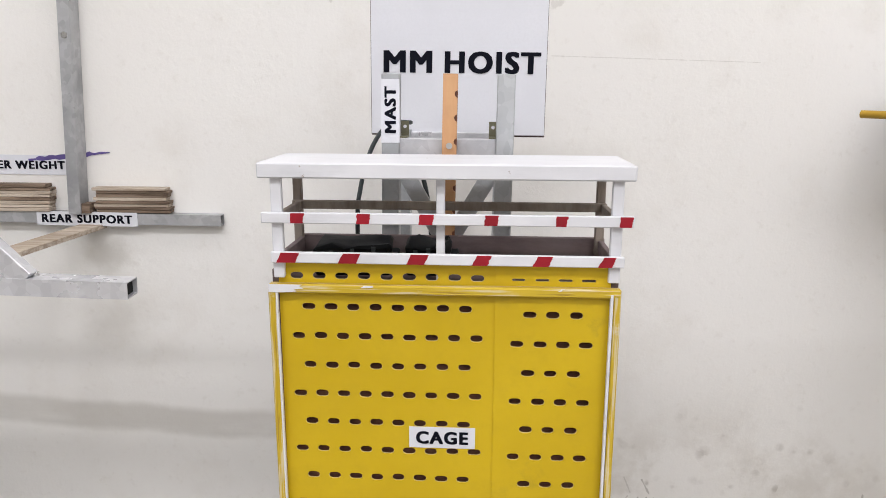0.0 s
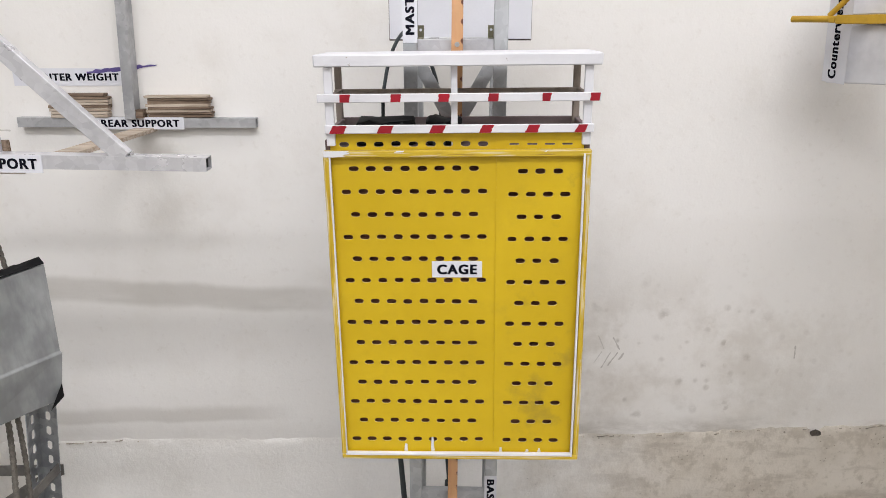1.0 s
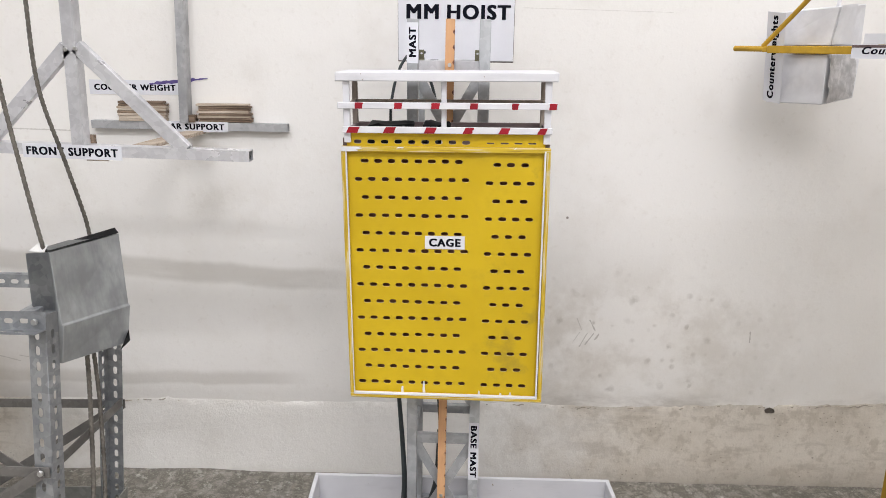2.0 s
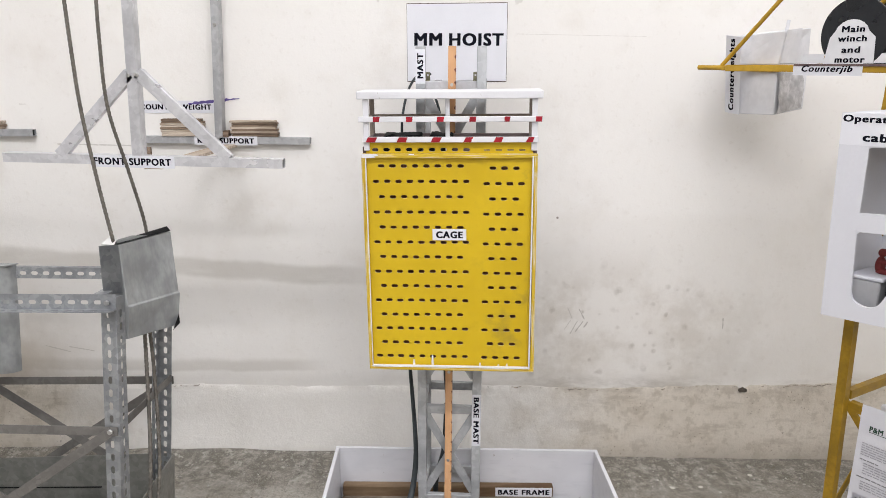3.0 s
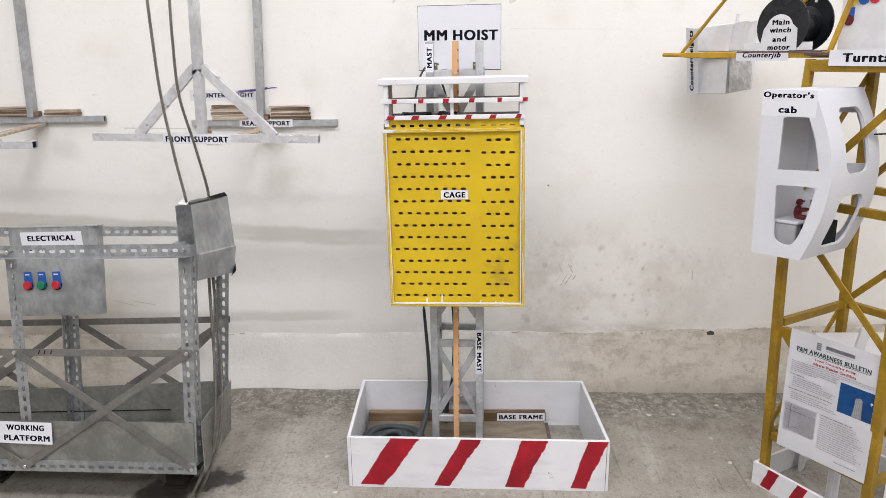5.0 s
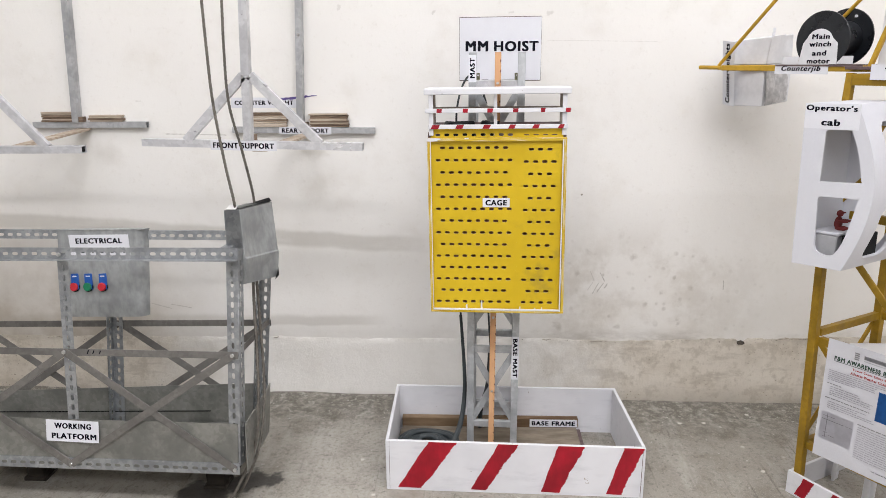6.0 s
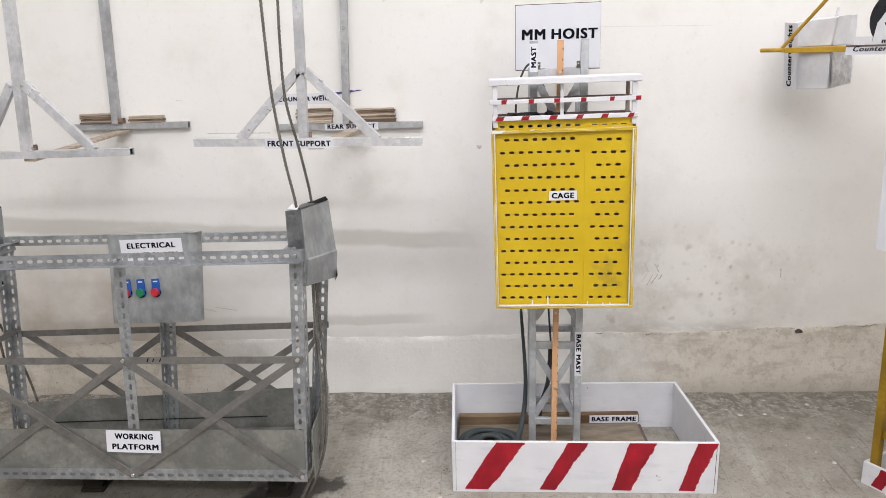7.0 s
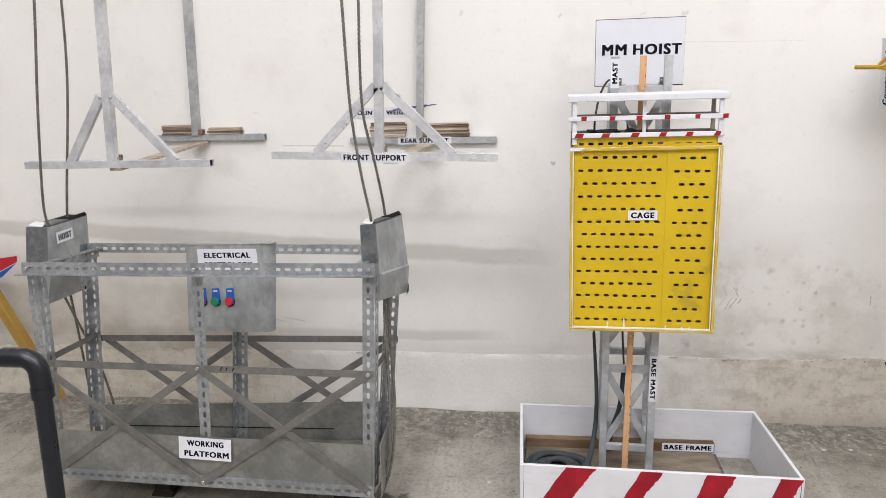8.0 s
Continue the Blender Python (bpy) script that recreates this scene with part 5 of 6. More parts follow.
def hoist_box(low4, top4, label, text_at=None):
    """A silver card box on the platform's end; corners counter-clockwise from above, starting front left."""
    c = sum((Vector(p) for p in low4), Vector()) / 4
    t = thing("hoist_box", c, label, "hoist box", "platform hoists")
    bm = bmesh.new()
    levels = []
    for k, f in enumerate((0.0, 0.345, 0.362, 1.0)):
        ring = []
        for i in range(4):
            p = Vector(low4[i]).lerp(Vector(top4[i]), f)
            if k in (1, 2):
                p += Vector(((0.013 if k == 1 else 0.009) if i in (1, 2) else -0.002, 0, 0))
            ring.append(bm.verts.new(p))
        levels.append(ring)
    bm.faces.new(levels[0][::-1]), bm.faces.new(levels[-1])
    for a, b in zip(levels, levels[1:]):
        for i in range(4):
            j = (i + 1) % 4
            bm.faces.new((a[i], a[j], b[j], b[i]))
    body = part("body", bevelled(bm, 0.0012), SILVER_CARD, t, "bent silver painted card")
    fl, fr, br, bl = [Vector(p) for p in top4]
    up = Vector((0, 0, 0.0035))

    def flap(name, pts, mat, lab):
        b = bmesh.new()
        vs = [b.verts.new(p) for p in pts]
        b.faces.new(vs)
        bmesh.ops.solidify(b, geom=b.faces[:], thickness=0.0025)
        part(name, b, mat, body, lab)

    tall = Vector((0, 0, 0.020))
    flap("top_gap", [fl.lerp(br, 0.06) + up, fr.lerp(bl, 0.06) + up, br.lerp(fl, 0.04) + up, bl.lerp(fr, 0.04) + up], BLACK_CARD, "dark gap between the flaps")
    flap("flap", [fl + up * 0.3, fl.lerp(fr, 0.75) + up * 0.3, fl.lerp(fr, 0.85) + tall * 0.8 + Vector((0, 0.012, 0)), fl.lerp(fr, 0.35) + tall + Vector((0, 0.012, 0)), fl + tall * 0.3], WHITE_CARD, "torn white card flap")
    flap("flap", [fr + up * 1.4, fr.lerp(br, 0.55) + up * 1.6, fr.lerp(br, 0.42).lerp(fl.lerp(bl, 0.42), 0.55) + up * 3.2, fr.lerp(br, 0.05).lerp(fl.lerp(bl, 0.05), 0.5) + up * 3], SILVER_CARD, "folded silver card flap")
    flap("flap", [fr.lerp(br, 0.5) + up, br + up * 0.5, br + tall * 0.75 + Vector((-0.012, 0.006, 0)), fr.lerp(br, 0.62) + tall * 0.55 + Vector((-0.018, 0, 0))], BLACK_CARD, "torn black card flap")
    lfl, lfr, lbr, lbl = [Vector(p) for p in low4]
    flap("torn_corner", [lbr + Vector((0.0035, -0.055, 0.002)), lbr + Vector((0.0035, 0.002, 0.004)), lbr + Vector((0.004, 0.001, 0.036))], BLACK_CARD, "torn dark corner")
    # a stiffer sheet wrapped round the upper front, with a dark gap under its edge
    lo_l, lo_r = lfl.lerp(fl, 0.50), lfr.lerp(fr, 0.50)
    out = Vector((0, -0.004, 0))
    flap("front_wrap", [lo_l + out + Vector((-0.006, 0, 0)), lo_r + out, fr + out + Vector((0, 0, 0.002)), fl + out + Vector((-0.006, 0, 0.001))], ZINC, "dull zinc sheet wrapped round the front")
    flap("front_gap", [lfl.lerp(fl, 0.34) + out, lfl.lerp(fl, 0.34).lerp(lfr.lerp(fr, 0.34), 0.45) + out, lo_l.lerp(lo_r, 0.40) + out - Vector((0, 0, 0.004)), lo_l + out - Vector((0, 0, 0.004))], BLACK_CARD, "dark gap below the wrapped sheet")
    return t, body


hoist_box([(-0.948, 0.840, 0.846), (-0.898, 0.835, 0.847), (-0.835, 1.039, 0.815), (-0.896, 1.043, 0.815)],
          [(-0.949, 0.8535, 1.109), (-0.900, 0.849, 1.113), (-0.856, 1.098, 1.093), (-0.916, 1.103, 1.090)], "silver card hoist box with torn top flaps")
_, left_box = hoist_box([(-2.322, 0.985, 0.775), (-2.236, 0.973, 0.771), (-2.224, 1.224, 0.761), (-2.31, 1.235, 0.765)],
                        [(-2.300, 1.023, 1.068), (-2.214, 1.014, 1.067), (-2.212, 1.266, 1.062), (-2.298, 1.275, 1.064)], "silver card hoist box labelled hoist")
sticker(left_box, axes((-2.2115, 1.105, 1.015), (0.004, 1, 0.0), (0.0, -0.15, 1)), 0.102, 0.044, [("HOIST", 0, 0, 0.080, 0.024)], "white label reading hoist")


def wire_rope(points, label, r=0.0047):
    return solo("wire_rope", tube(points, r, 10, 110, 1.0, 420.0), ROPE, label, "rope", "", True)


lab = "oiled steel wire rope that hangs the platform"
wire_rope([(-0.919, 0.866, 1.105), (-0.9195, 0.854, 1.15), (-0.945, 0.868, 1.28), (-0.968, 0.870, 1.48), (-0.974, 0.870, 1.66), (-0.977, 0.870, 1.83), (-0.985, 0.86, 2.3), (-0.99, 0.86, 5.01)], lab)
wire_rope([(-0.910, 1.055, 1.085), (-0.913, 1.048, 1.15), (-0.930, 1.02, 1.296), (-0.958, 1.0, 1.47), (-0.9595, 1.0, 1.66), (-0.953, 1.0, 1.84), (-0.94, 0.99, 2.3), (-0.93, 0.98, 5.01)], lab)
wire_rope([(-2.222, 1.04, 1.06), (-2.218, 1.02, 1.16), (-2.165, 1.0, 1.50), (-2.110, 1.0, 1.886), (-2.05, 1.0, 2.4), (-2.0, 1.0, 5.01)], lab)
wire_rope([(-2.258, 1.20, 1.055), (-2.235, 1.20, 1.20), (-2.167, 1.2, 1.594), (-2.140, 1.2, 1.904), (-2.12, 1.2, 2.4), (-2.11, 1.2, 5.01)], lab)
lab = "slack oiled wire rope hanging from a hoist box"
wire_rope([(-0.908, 0.965, 0.83), (-0.908, 0.95, 0.70), (-0.886, 0.86, 0.45), (-0.890, 0.79, 0.25), (-0.955, 0.745, 0.09), (-1.005, 0.73, GROUND(-1.0) + 0.008)], lab, 0.0055)
wire_rope([(-0.902, 0.985, 0.825), (-0.896, 0.97, 0.66), (-0.874, 0.89, 0.42), (-0.880, 0.81, 0.24), (-0.930, 0.775, 0.10), (-0.985, 0.80, GROUND(-0.98) + 0.008)], lab, 0.005)
wire_rope([(-2.262, 1.15, 0.78), (-2.245, 1.14, 0.6), (-2.23, 1.13, 0.35), (-2.215, 1.11, 0.18), (-2.19, 1.09, 0.045)], lab)
wire_rope([(-2.258, 1.10, 0.78), (-2.23, 1.12, 0.66), (-2.18, 1.15, 0.45), (-2.150, 1.16, 0.25), (-2.16, 1.16, 0.05)], lab)


# ---- the tower crane model ----
CA = Vector((math.cos(radians(-58)), math.sin(radians(-58)), 0))
CB = Vector((math.cos(radians(31)), math.sin(radians(31)), 0))
CO = Vector((1.150, 0.930, 0))


def tw(a, b, z):
    """A place in the tower's own frame: along its front, along its side, up."""
    return CO + CA * a + CB * b + Vector((0, 0, z))


def make_tower():
    t = thing("tower_crane", tw(0.2, 0.2, 0), "mustard yellow steel tower crane model", "crane model")
    s, top, g = 0.385, 1.556, GROUND(1.15) - 0.002
    for a in (0, s):
        for b in (0, s):
            if a or b:
                part("leg", bar(tw(a, b, g), tw(a, b - 0.022, top), 0.030, 0.030, CA, 0.0015), MUSTARD, t)
    part("leg", bar(tw(0, 0.0092, g), tw(0, -0.0385, 1.37), 0.028, 0.028, CA, 0.0015), MUSTARD, t)
    part("head_leg", bar(tw(0, -0.008, 1.33), tw(0, 0.008, top), 0.024, 0.024, CA, 0.0015), MUSTARD, t)
    levels = (0.200, 0.645, 1.09, 1.535)
    for z in levels:
        for b in (0, s):
            drop = 0.028 if b == 0 and 0.6 < z < 0.7 else 0.0
            back = 0.010 if b == 0 and z < 1.5 else 0.0
            part("cross_bar", bar(tw(0.014, b + back, z - drop), tw(s - 0.014, b + back, z - drop), 0.022, 0.036 if z > 1.5 else 0.028), MUSTARD, t)
        for a in (0, s):
            part("cross_bar", bar(tw(a, 0.014, z), tw(a, s - 0.014, z), 0.022, 0.036 if z > 1.5 else 0.028), MUSTARD, t)
    for k, (z, zz) in enumerate(zip(levels, levels[1:])):
        zz2 = zz + (0.0 if k != 1 else -0.02)
        lo_z, hi_z = (z + 0.02, zz2 - 0.02) if k != 2 else (zz2 - 0.02, z + 0.02)
        deep = 0.002 if k == 0 else -0.012
        part("brace", bar(tw(0.005, deep, hi_z), tw(s - 0.005, deep, lo_z), 0.006, 0.024), MUSTARD, t)
        if k != 1:
            part("brace", bar(tw(-0.012, 0.01, z + 0.01), tw(-0.012, s - 0.01, zz - 0.02), 0.006, 0.024), MUSTARD, t)
        part("brace", bar(tw(0.005, s + 0.012, z + 0.02), tw(s - 0.005, s + 0.012, zz - 0.02), 0.006, 0.024), MUSTARD, t)
        part("brace", bar(tw(s + 0.012, 0.01, zz - 0.02), tw(s + 0.012, s - 0.01, z + 0.02), 0.006, 0.024), MUSTARD, t)
    part("top_plate", bar(tw(-0.02, 0.178, 1.572), tw(s + 0.03, 0.178, 1.572), 0.37, 0.010), DARK_PLY, t, "dark turntable plate")
    turn = part("turntable_strip", bar(tw(0.08, -0.020, 1.560), tw(0.40, -0.020, 1.560), 0.002, 0.048, (0, 0, 1), 0), PAPER, t, "white label reading turntable")
    part("lettering", lettering("Turntable", 0.215, 0.026, axes(tw(0.232, -0.0215, 1.561), CA, (0, 0, 1))), INK, turn, "bold black letters")
    earth = part("earthing_strip", bar(tw(s + 0.075, -0.018, 0.10), tw(s + 0.075, -0.018, 0.42), 0.002, 0.036, CA, 0), PAPER, t, "white label reading body earthing")
    part("lettering", lettering("BODY EARTHING", 0.27, 0.019, axes(tw(s + 0.075, -0.0195, 0.26), (0, 0, 1), -CA)), INK, earth, "bold black letters")
    return t


make_tower()


def make_crane_tray():
    t = thing("crane_tray", tw(0.2, 0.2, 0), "white tray with red stripes under the crane model", "tray")
    a0, a1, b0, b1, w, h = -0.030, 0.44, -0.020, 0.44, 0.012, 0.092

    def wall(name, p, q, across, label=""):
        base = [p, q, q + across, p + across]
        return part(name, hexa([v + Vector((0, 0, GROUND(v.x) - 0.003)) for v in base], [v + Vector((0, 0, GROUND(v.x) + h)) for v in base], 0.0015), WHITE, t, label)

    front = wall("front_panel", tw(a0, b0, 0), tw(a1, b0, 0), CB * w, "white panel with red brush stripes")
    wall("back_panel", tw(a0, b1 - w, 0), tw(a1, b1 - w, 0), CB * w)
    wall("side_panel", tw(a0, b0 + w, 0), tw(a0 + w, b0 + w, 0), CB * (b1 - b0 - 2 * w))
    wall("side_panel", tw(a1 - w, b0 + w, 0), tw(a1, b0 + w, 0), CB * (b1 - b0 - 2 * w))
    m = axes(tw(a0, b0 - 0.0006, 0) + Vector((0, 0, GROUND(1.2))), CA, (0, 0, 1))
    for k, x in enumerate((0.050, 0.165, 0.285, 0.395)):
        pts = ragged(((x - 0.012, 0.010), (x + 0.018, h - 0.002), (x + 0.060, h - 0.002), (x + 0.028, 0.008)), 0.003, k + 21, 12)
        part("stripe", plate(pts, [], 0.0012, m), RED, front, "red painted stripe")
    return t


make_crane_tray()


# white plastic stool and a dark block inside the crane's foot
def make_stool():
    c = tw(0.17, 0.26, 0)
    t = thing("plastic_stool", c, "white plastic stool standing inside the crane tower", "stool")
    g = GROUND(c.x)
    part("seat", block((c.x - 0.13, c.y - 0.13, 0.535), (c.x + 0.13, c.y + 0.13, 0.560), 0.010, None, 2), STOOL_WHITE, t)
    part("apron", block((c.x - 0.115, c.y - 0.115, 0.470), (c.x + 0.115, c.y + 0.115, 0.534), 0.006, None, 2), STOOL_WHITE, t)
    for sx in (-1, 1):
        for sy in (-1, 1):
            lo, hi = Vector((c.x + sx * 0.118, c.y + sy * 0.118, g - 0.002)), Vector((c.x + sx * 0.098, c.y + sy * 0.098, 0.500))
            leg = part("leg", bar(lo, hi, 0.040, 0.012, (sx, sy, 0), 0.003), STOOL_WHITE, t)
            part("rib", bar(lo + Vector((0, 0, 0.01)), hi, 0.010, 0.024, (sx, sy, 0), 0.002), STOOL_WHITE, leg)
    for sx, lean in ((-1, 0.020), (0.35, 0.030)):
        part("backrest_bar", bar((c.x + sx * 0.09, c.y - 0.10, 0.555), (c.x + sx * 0.09 + lean, c.y - 0.10, 0.665), 0.034, 0.014, (0, 1, 0), 0.003), STOOL_WHITE, t)
    return t


make_stool()
foot_at = tw(0.30, 0.10, 0)
solo("ballast_block", block((foot_at.x - 0.03, foot_at.y - 0.03, GROUND(foot_at.x) - 0.002), (foot_at.x + 0.03, foot_at.y + 0.03, 0.035), 0.004), BLACK, "small dark ballast block inside the crane tray", "block")


# bulletin sheet on the tower's front
def make_bulletin():
    d = Vector((math.cos(radians(-55)), math.sin(radians(-55)), 0))
    o = Vector((1.158, 0.854, 0.4305))
    m = axes(o + d * 0.155, d, (0.008, 0.010, 0.425)) @ Matrix.Diagonal((1, 1.04, 1, 1))
    w, h = 0.310, 0.428
    t = thing("bulletin_sheet", o + d * 0.15, "printed white safety bulletin sheet hung on the crane", "poster")
    rnd = random.Random(31)
    bow = lambda x, y: 0.0028 * noise.noise((x * 14, y * 9, 3)) + 0.010 * (x / w) ** 2 - 0.001
    bm = bmesh.new()
    bmesh.ops.create_grid(bm, x_segments=18, y_segments=24, size=0.5)
    for v in bm.verts:
        x, y = v.co.x * w, v.co.y * h
        v.co = (x, y, bow(x, y))
    bmesh.ops.solidify(bm, geom=bm.faces[:], thickness=-0.0008)
    bm.transform(m)
    sheet = part("sheet", bm, plain("thin_printer_paper", (0.62, 0.62, 0.66), 0.6, var=0.06, big=8, fine=200, bump=0.05, spec=0.3), t, "", True)

    def on(data, lift=0.0014):
        """Lays a flat print on the bowed sheet."""
        me = data if isinstance(data, bpy.types.Mesh) else mesh_of(data, "print")
        for v in me.vertices:
            v.co.z += bow(v.co.x, v.co.y) + lift
        me.transform(m)
        return me

    def strip(name, x0, y0, x1, y1, mat, label="", under=None, lift=0.0014):
        steps = max(1, int((x1 - x0) / 0.015))
        bm = bmesh.new()
        low = [bm.verts.new((x0 + (x1 - x0) * k / steps, y0, 0)) for k in range(steps + 1)]
        top = [bm.verts.new((x0 + (x1 - x0) * k / steps, y1, 0)) for k in range(steps + 1)]
        for k in range(steps):
            bm.faces.new((low[k], low[k + 1], top[k + 1], top[k]))
        bmesh.ops.solidify(bm, geom=bm.faces[:], thickness=-0.0003)
        return part(name, on(bm, lift), mat, under or sheet, label)

    def words(x0, x1, y, tall, mat, share=1.0):
        """A line of print as plain bars of the words' lengths."""
        x, end = x0, x0 + (x1 - x0) * share
        while x < end - 0.004:
            long = min(rnd.uniform(0.006, 0.020), end - x)
            strip("text_bar", x, y - tall, x + long, y, mat)
            x += long + 0.0026

    for k in range(4):
        strip("logo_bar", -0.062, 0.168 + 0.0068 * k, -0.046, 0.1722 + 0.0068 * k, GREY_INK, "grey emblem stripe")
    strip("logo_shape", -0.030, 0.1775, 0.066, 0.190, GREY_INK, "grey emblem shape")
    strip("text_bar", -0.030, 0.1705, 0.060, 0.1725, PALE_INK)
    part("headline", on(lettering("P&M AWARENESS BULLETIN", 0.250, 0.0150, Matrix.Translation((-0.002, 0.153, 0)), 0, 0.045)), GREEN_INK, sheet, "dark green headline")
    strip("underline", -0.127, 0.1418, 0.123, 0.1434, GREEN_INK)
    part("subtitle", on(lettering("Tower Crane Safety during", 0.138, 0.0098, Matrix.Translation((0.006, 0.131, 0)), 0, 0.03)), RED_INK, sheet, "dark red subtitle")
    part("subtitle", on(lettering("Adverse Weather Conditions", 0.146, 0.0098, Matrix.Translation((0.006, 0.1175, 0)), 0, 0.03)), RED_INK, sheet, "dark red subtitle")
    for k in range(6):
        words(-0.140, 0.140 if k < 2 else 0.026, 0.108 - 0.0068 * k, 0.0028, PALE_INK, 1.0 if k < 5 else 0.6)
    words(-0.140, -0.085, 0.060, 0.0032, GREY_INK)
    for k in range(5):
        words(-0.128, 0.026, 0.050 - 0.0072 * k, 0.0028, PALE_INK, rnd.uniform(0.55, 1.0))
    words(-0.140, 0.015, 0.008, 0.0032, GREY_INK)
    for k in range(4):
        words(-0.128, 0.026 if k < 2 else 0.10, -0.004 - 0.0072 * k, 0.0028, PALE_INK, rnd.uniform(0.6, 1.0))
    photo = strip("photo", 0.034, -0.012, 0.146, 0.088, SKY_INK, "blue photograph of a tower")
    part("photo_tower", on(mesh_of(from_plate([(0.083, -0.011), (0.114, -0.011), (0.111, 0.052), (0.104, 0.058), (0.090, 0.054)]), "tower"), 0.0020), GREY_INK, photo)
    for k in range(4):
        strip("photo_line", 0.0885 + 0.0058 * k, -0.010, 0.0899 + 0.0058 * k, 0.050, PALE_INK, "", photo, 0.0024)
    draw = strip("drawing", -0.143, -0.146, -0.030, -0.046, plain("faint_drawing_paper", (0.61, 0.60, 0.645), 0.6, var=0.10, big=25), "faint line drawing of a crane")
    strip("drawing_line", -0.122, -0.136, -0.1195, -0.050, GREY_INK, "", draw, 0.0020)
    strip("drawing_line", -0.140, -0.0735, -0.034, -0.0712, GREY_INK, "", draw, 0.0020)
    for k, (x0, y0, x1) in enumerate(((-0.136, -0.060, -0.122), (-0.119, -0.060, -0.090), (-0.128, -0.136, -0.112), (-0.128, -0.120, -0.112), (-0.050, -0.084, -0.036), (-0.108, -0.092, -0.094), (-0.080, -0.096, -0.070), (-0.108, -0.128, -0.086))):
        strip("drawing_line", x0, y0, x1, y0 + 0.0016, GREY_INK, "", draw, 0.0020)
    words(-0.018, 0.095, -0.046, 0.0032, GREY_INK)
    for k in range(15):
        words(-0.016, 0.140, -0.056 - 0.0076 * k, 0.0027, PALE_INK, rnd.uniform(0.75, 1.0))
    words(0.050, 0.122, -0.186, 0.0028, GREY_INK)
    return t


make_bulletin()


# operator's cab
def make_cab():
    o = Vector((0.953, 0.755, 0))
    A = Vector((math.cos(radians(-43)), math.sin(radians(-43)), 0))
    B = Vector((math.cos(radians(34)), math.sin(radians(34)), 0))
    W, th = 0.262, 0.010
    t = thing("operator_cab", o + A * 0.1 + B * 0.13 + Vector((0, 0, 0.955)), "white foam-board crane operator cab with open windows", "crane cab")
    curve = [(0.137, 1.472), (0.166, 1.406), (0.194, 1.328), (0.208, 1.260), (0.211, 1.191), (0.200, 1.106), (0.178, 1.030), (0.150, 0.957)]

    def smooth_line(pts, n):
        out = []
        for i in range(len(pts) - 1):
            a, b, c, d = (Vector(pts[max(0, min(len(pts) - 1, j))]) for j in (i - 1, i, i + 1, i + 2))
            for k in range(n):
                u = k / n
                out.append(0.5 * (2 * b + (c - a) * u + (2 * a - 5 * b + 4 * c - d) * u * u + (3 * b - a - 3 * c + d) * u ** 3))
        out.append(Vector(pts[-1]))
        return out

    prof = smooth_line(curve, 6)
    outline = [(0.0, 0.957), (-0.012, 1.470)] + [(p.x - 0.002, p.y) for p in prof]
    win1 = smooth_line([(0.056, 1.232), (0.056, 1.385), (0.060, 1.391), (0.125, 1.393), (0.132, 1.386), (0.155, 1.325), (0.172, 1.245), (0.168, 1.237), (0.062, 1.231), (0.056, 1.232)], 3)
    win2 = smooth_line([(0.062, 1.03), (0.056, 1.178), (0.062, 1.184), (0.164, 1.187), (0.170, 1.178), (0.148, 1.067), (0.128, 1.015), (0.110, 0.999), (0.085, 1.001), (0.068, 1.012), (0.062, 1.03)], 3)
    holes = [[(p.x, p.y) for p in win[:-1]] for win in (win1, win2)]
    side = part("side_panel", plate(outline, holes, th, axes(o + B * (th / 2), A, (0, 0, 1))), FOAM, t, "white foam side with two windows")
    part("side_panel", plate(outline, holes, th, axes(o + B * (W - th / 2), A, (0, 0, 1))), FOAM, t, "white foam side with two windows")
    # bent front sheet with two windows
    bm = bmesh.new()
    rows = []
    zt = [p.y for p in prof]
    spans = ((1.222, 1.420, 0.30, 0.78), (0.985, 1.155, 0.28, 0.78))
    dense = []
    for i in range(len(prof) - 1):
        for k in range(5):
            dense.append(prof[i].lerp(prof[i + 1], k / 5))
    dense.append(prof[-1])
    for p in dense:
        l, r, hole = 0.30, 0.78, False
        for z0, z1, ul, ur in spans:
            if z0 <= p.y <= z1:
                e = min(p.y - z0, z1 - p.y)
                q = max(0.0, 1 - e / 0.035)
                inset = 0.12 * (1 - math.sqrt(max(0.0, 1 - q * q)))
                l, r, hole = ul + inset, ur - inset, True
        base = o + A * p.x + Vector((0, 0, p.y))
        rows.append(([bm.verts.new(base + B * (W * u)) for u in (0, l, r, 1)], hole))
    for (a, ha), (b, hb) in zip(rows, rows[1:]):
        for k in range(3):
            if k == 1 and ha and hb:
                continue
            bm.faces.new((a[k], a[k + 1], b[k + 1], b[k]))
    bmesh.ops.recalc_face_normals(bm, faces=bm.faces[:])
    bmesh.ops.solidify(bm, geom=bm.faces[:], thickness=0.010)
    part("front_panel", bm, FOAM, t, "bowed white foam front with two windows", True)
    up = Vector((0, 0, 1))

    def slab(name, p0, p1, q1, q0, n, k):
        pts = [p0, p1, q1, q0]
        bm = hexa([v for v in pts], [v + n * k for v in pts], 0.001)
        bmesh.ops.recalc_face_normals(bm, faces=bm.faces[:])
        part(name, bm, FOAM, t)

    b0, b1 = B * th, B * (W - th)
    slab("back_panel", o + b0 + up * 0.962, o + b1 + up * 0.962, o + b1 + A * 0.010 + up * 0.962, o + b0 + A * 0.010 + up * 0.962, up - A * 0.022, 0.50)
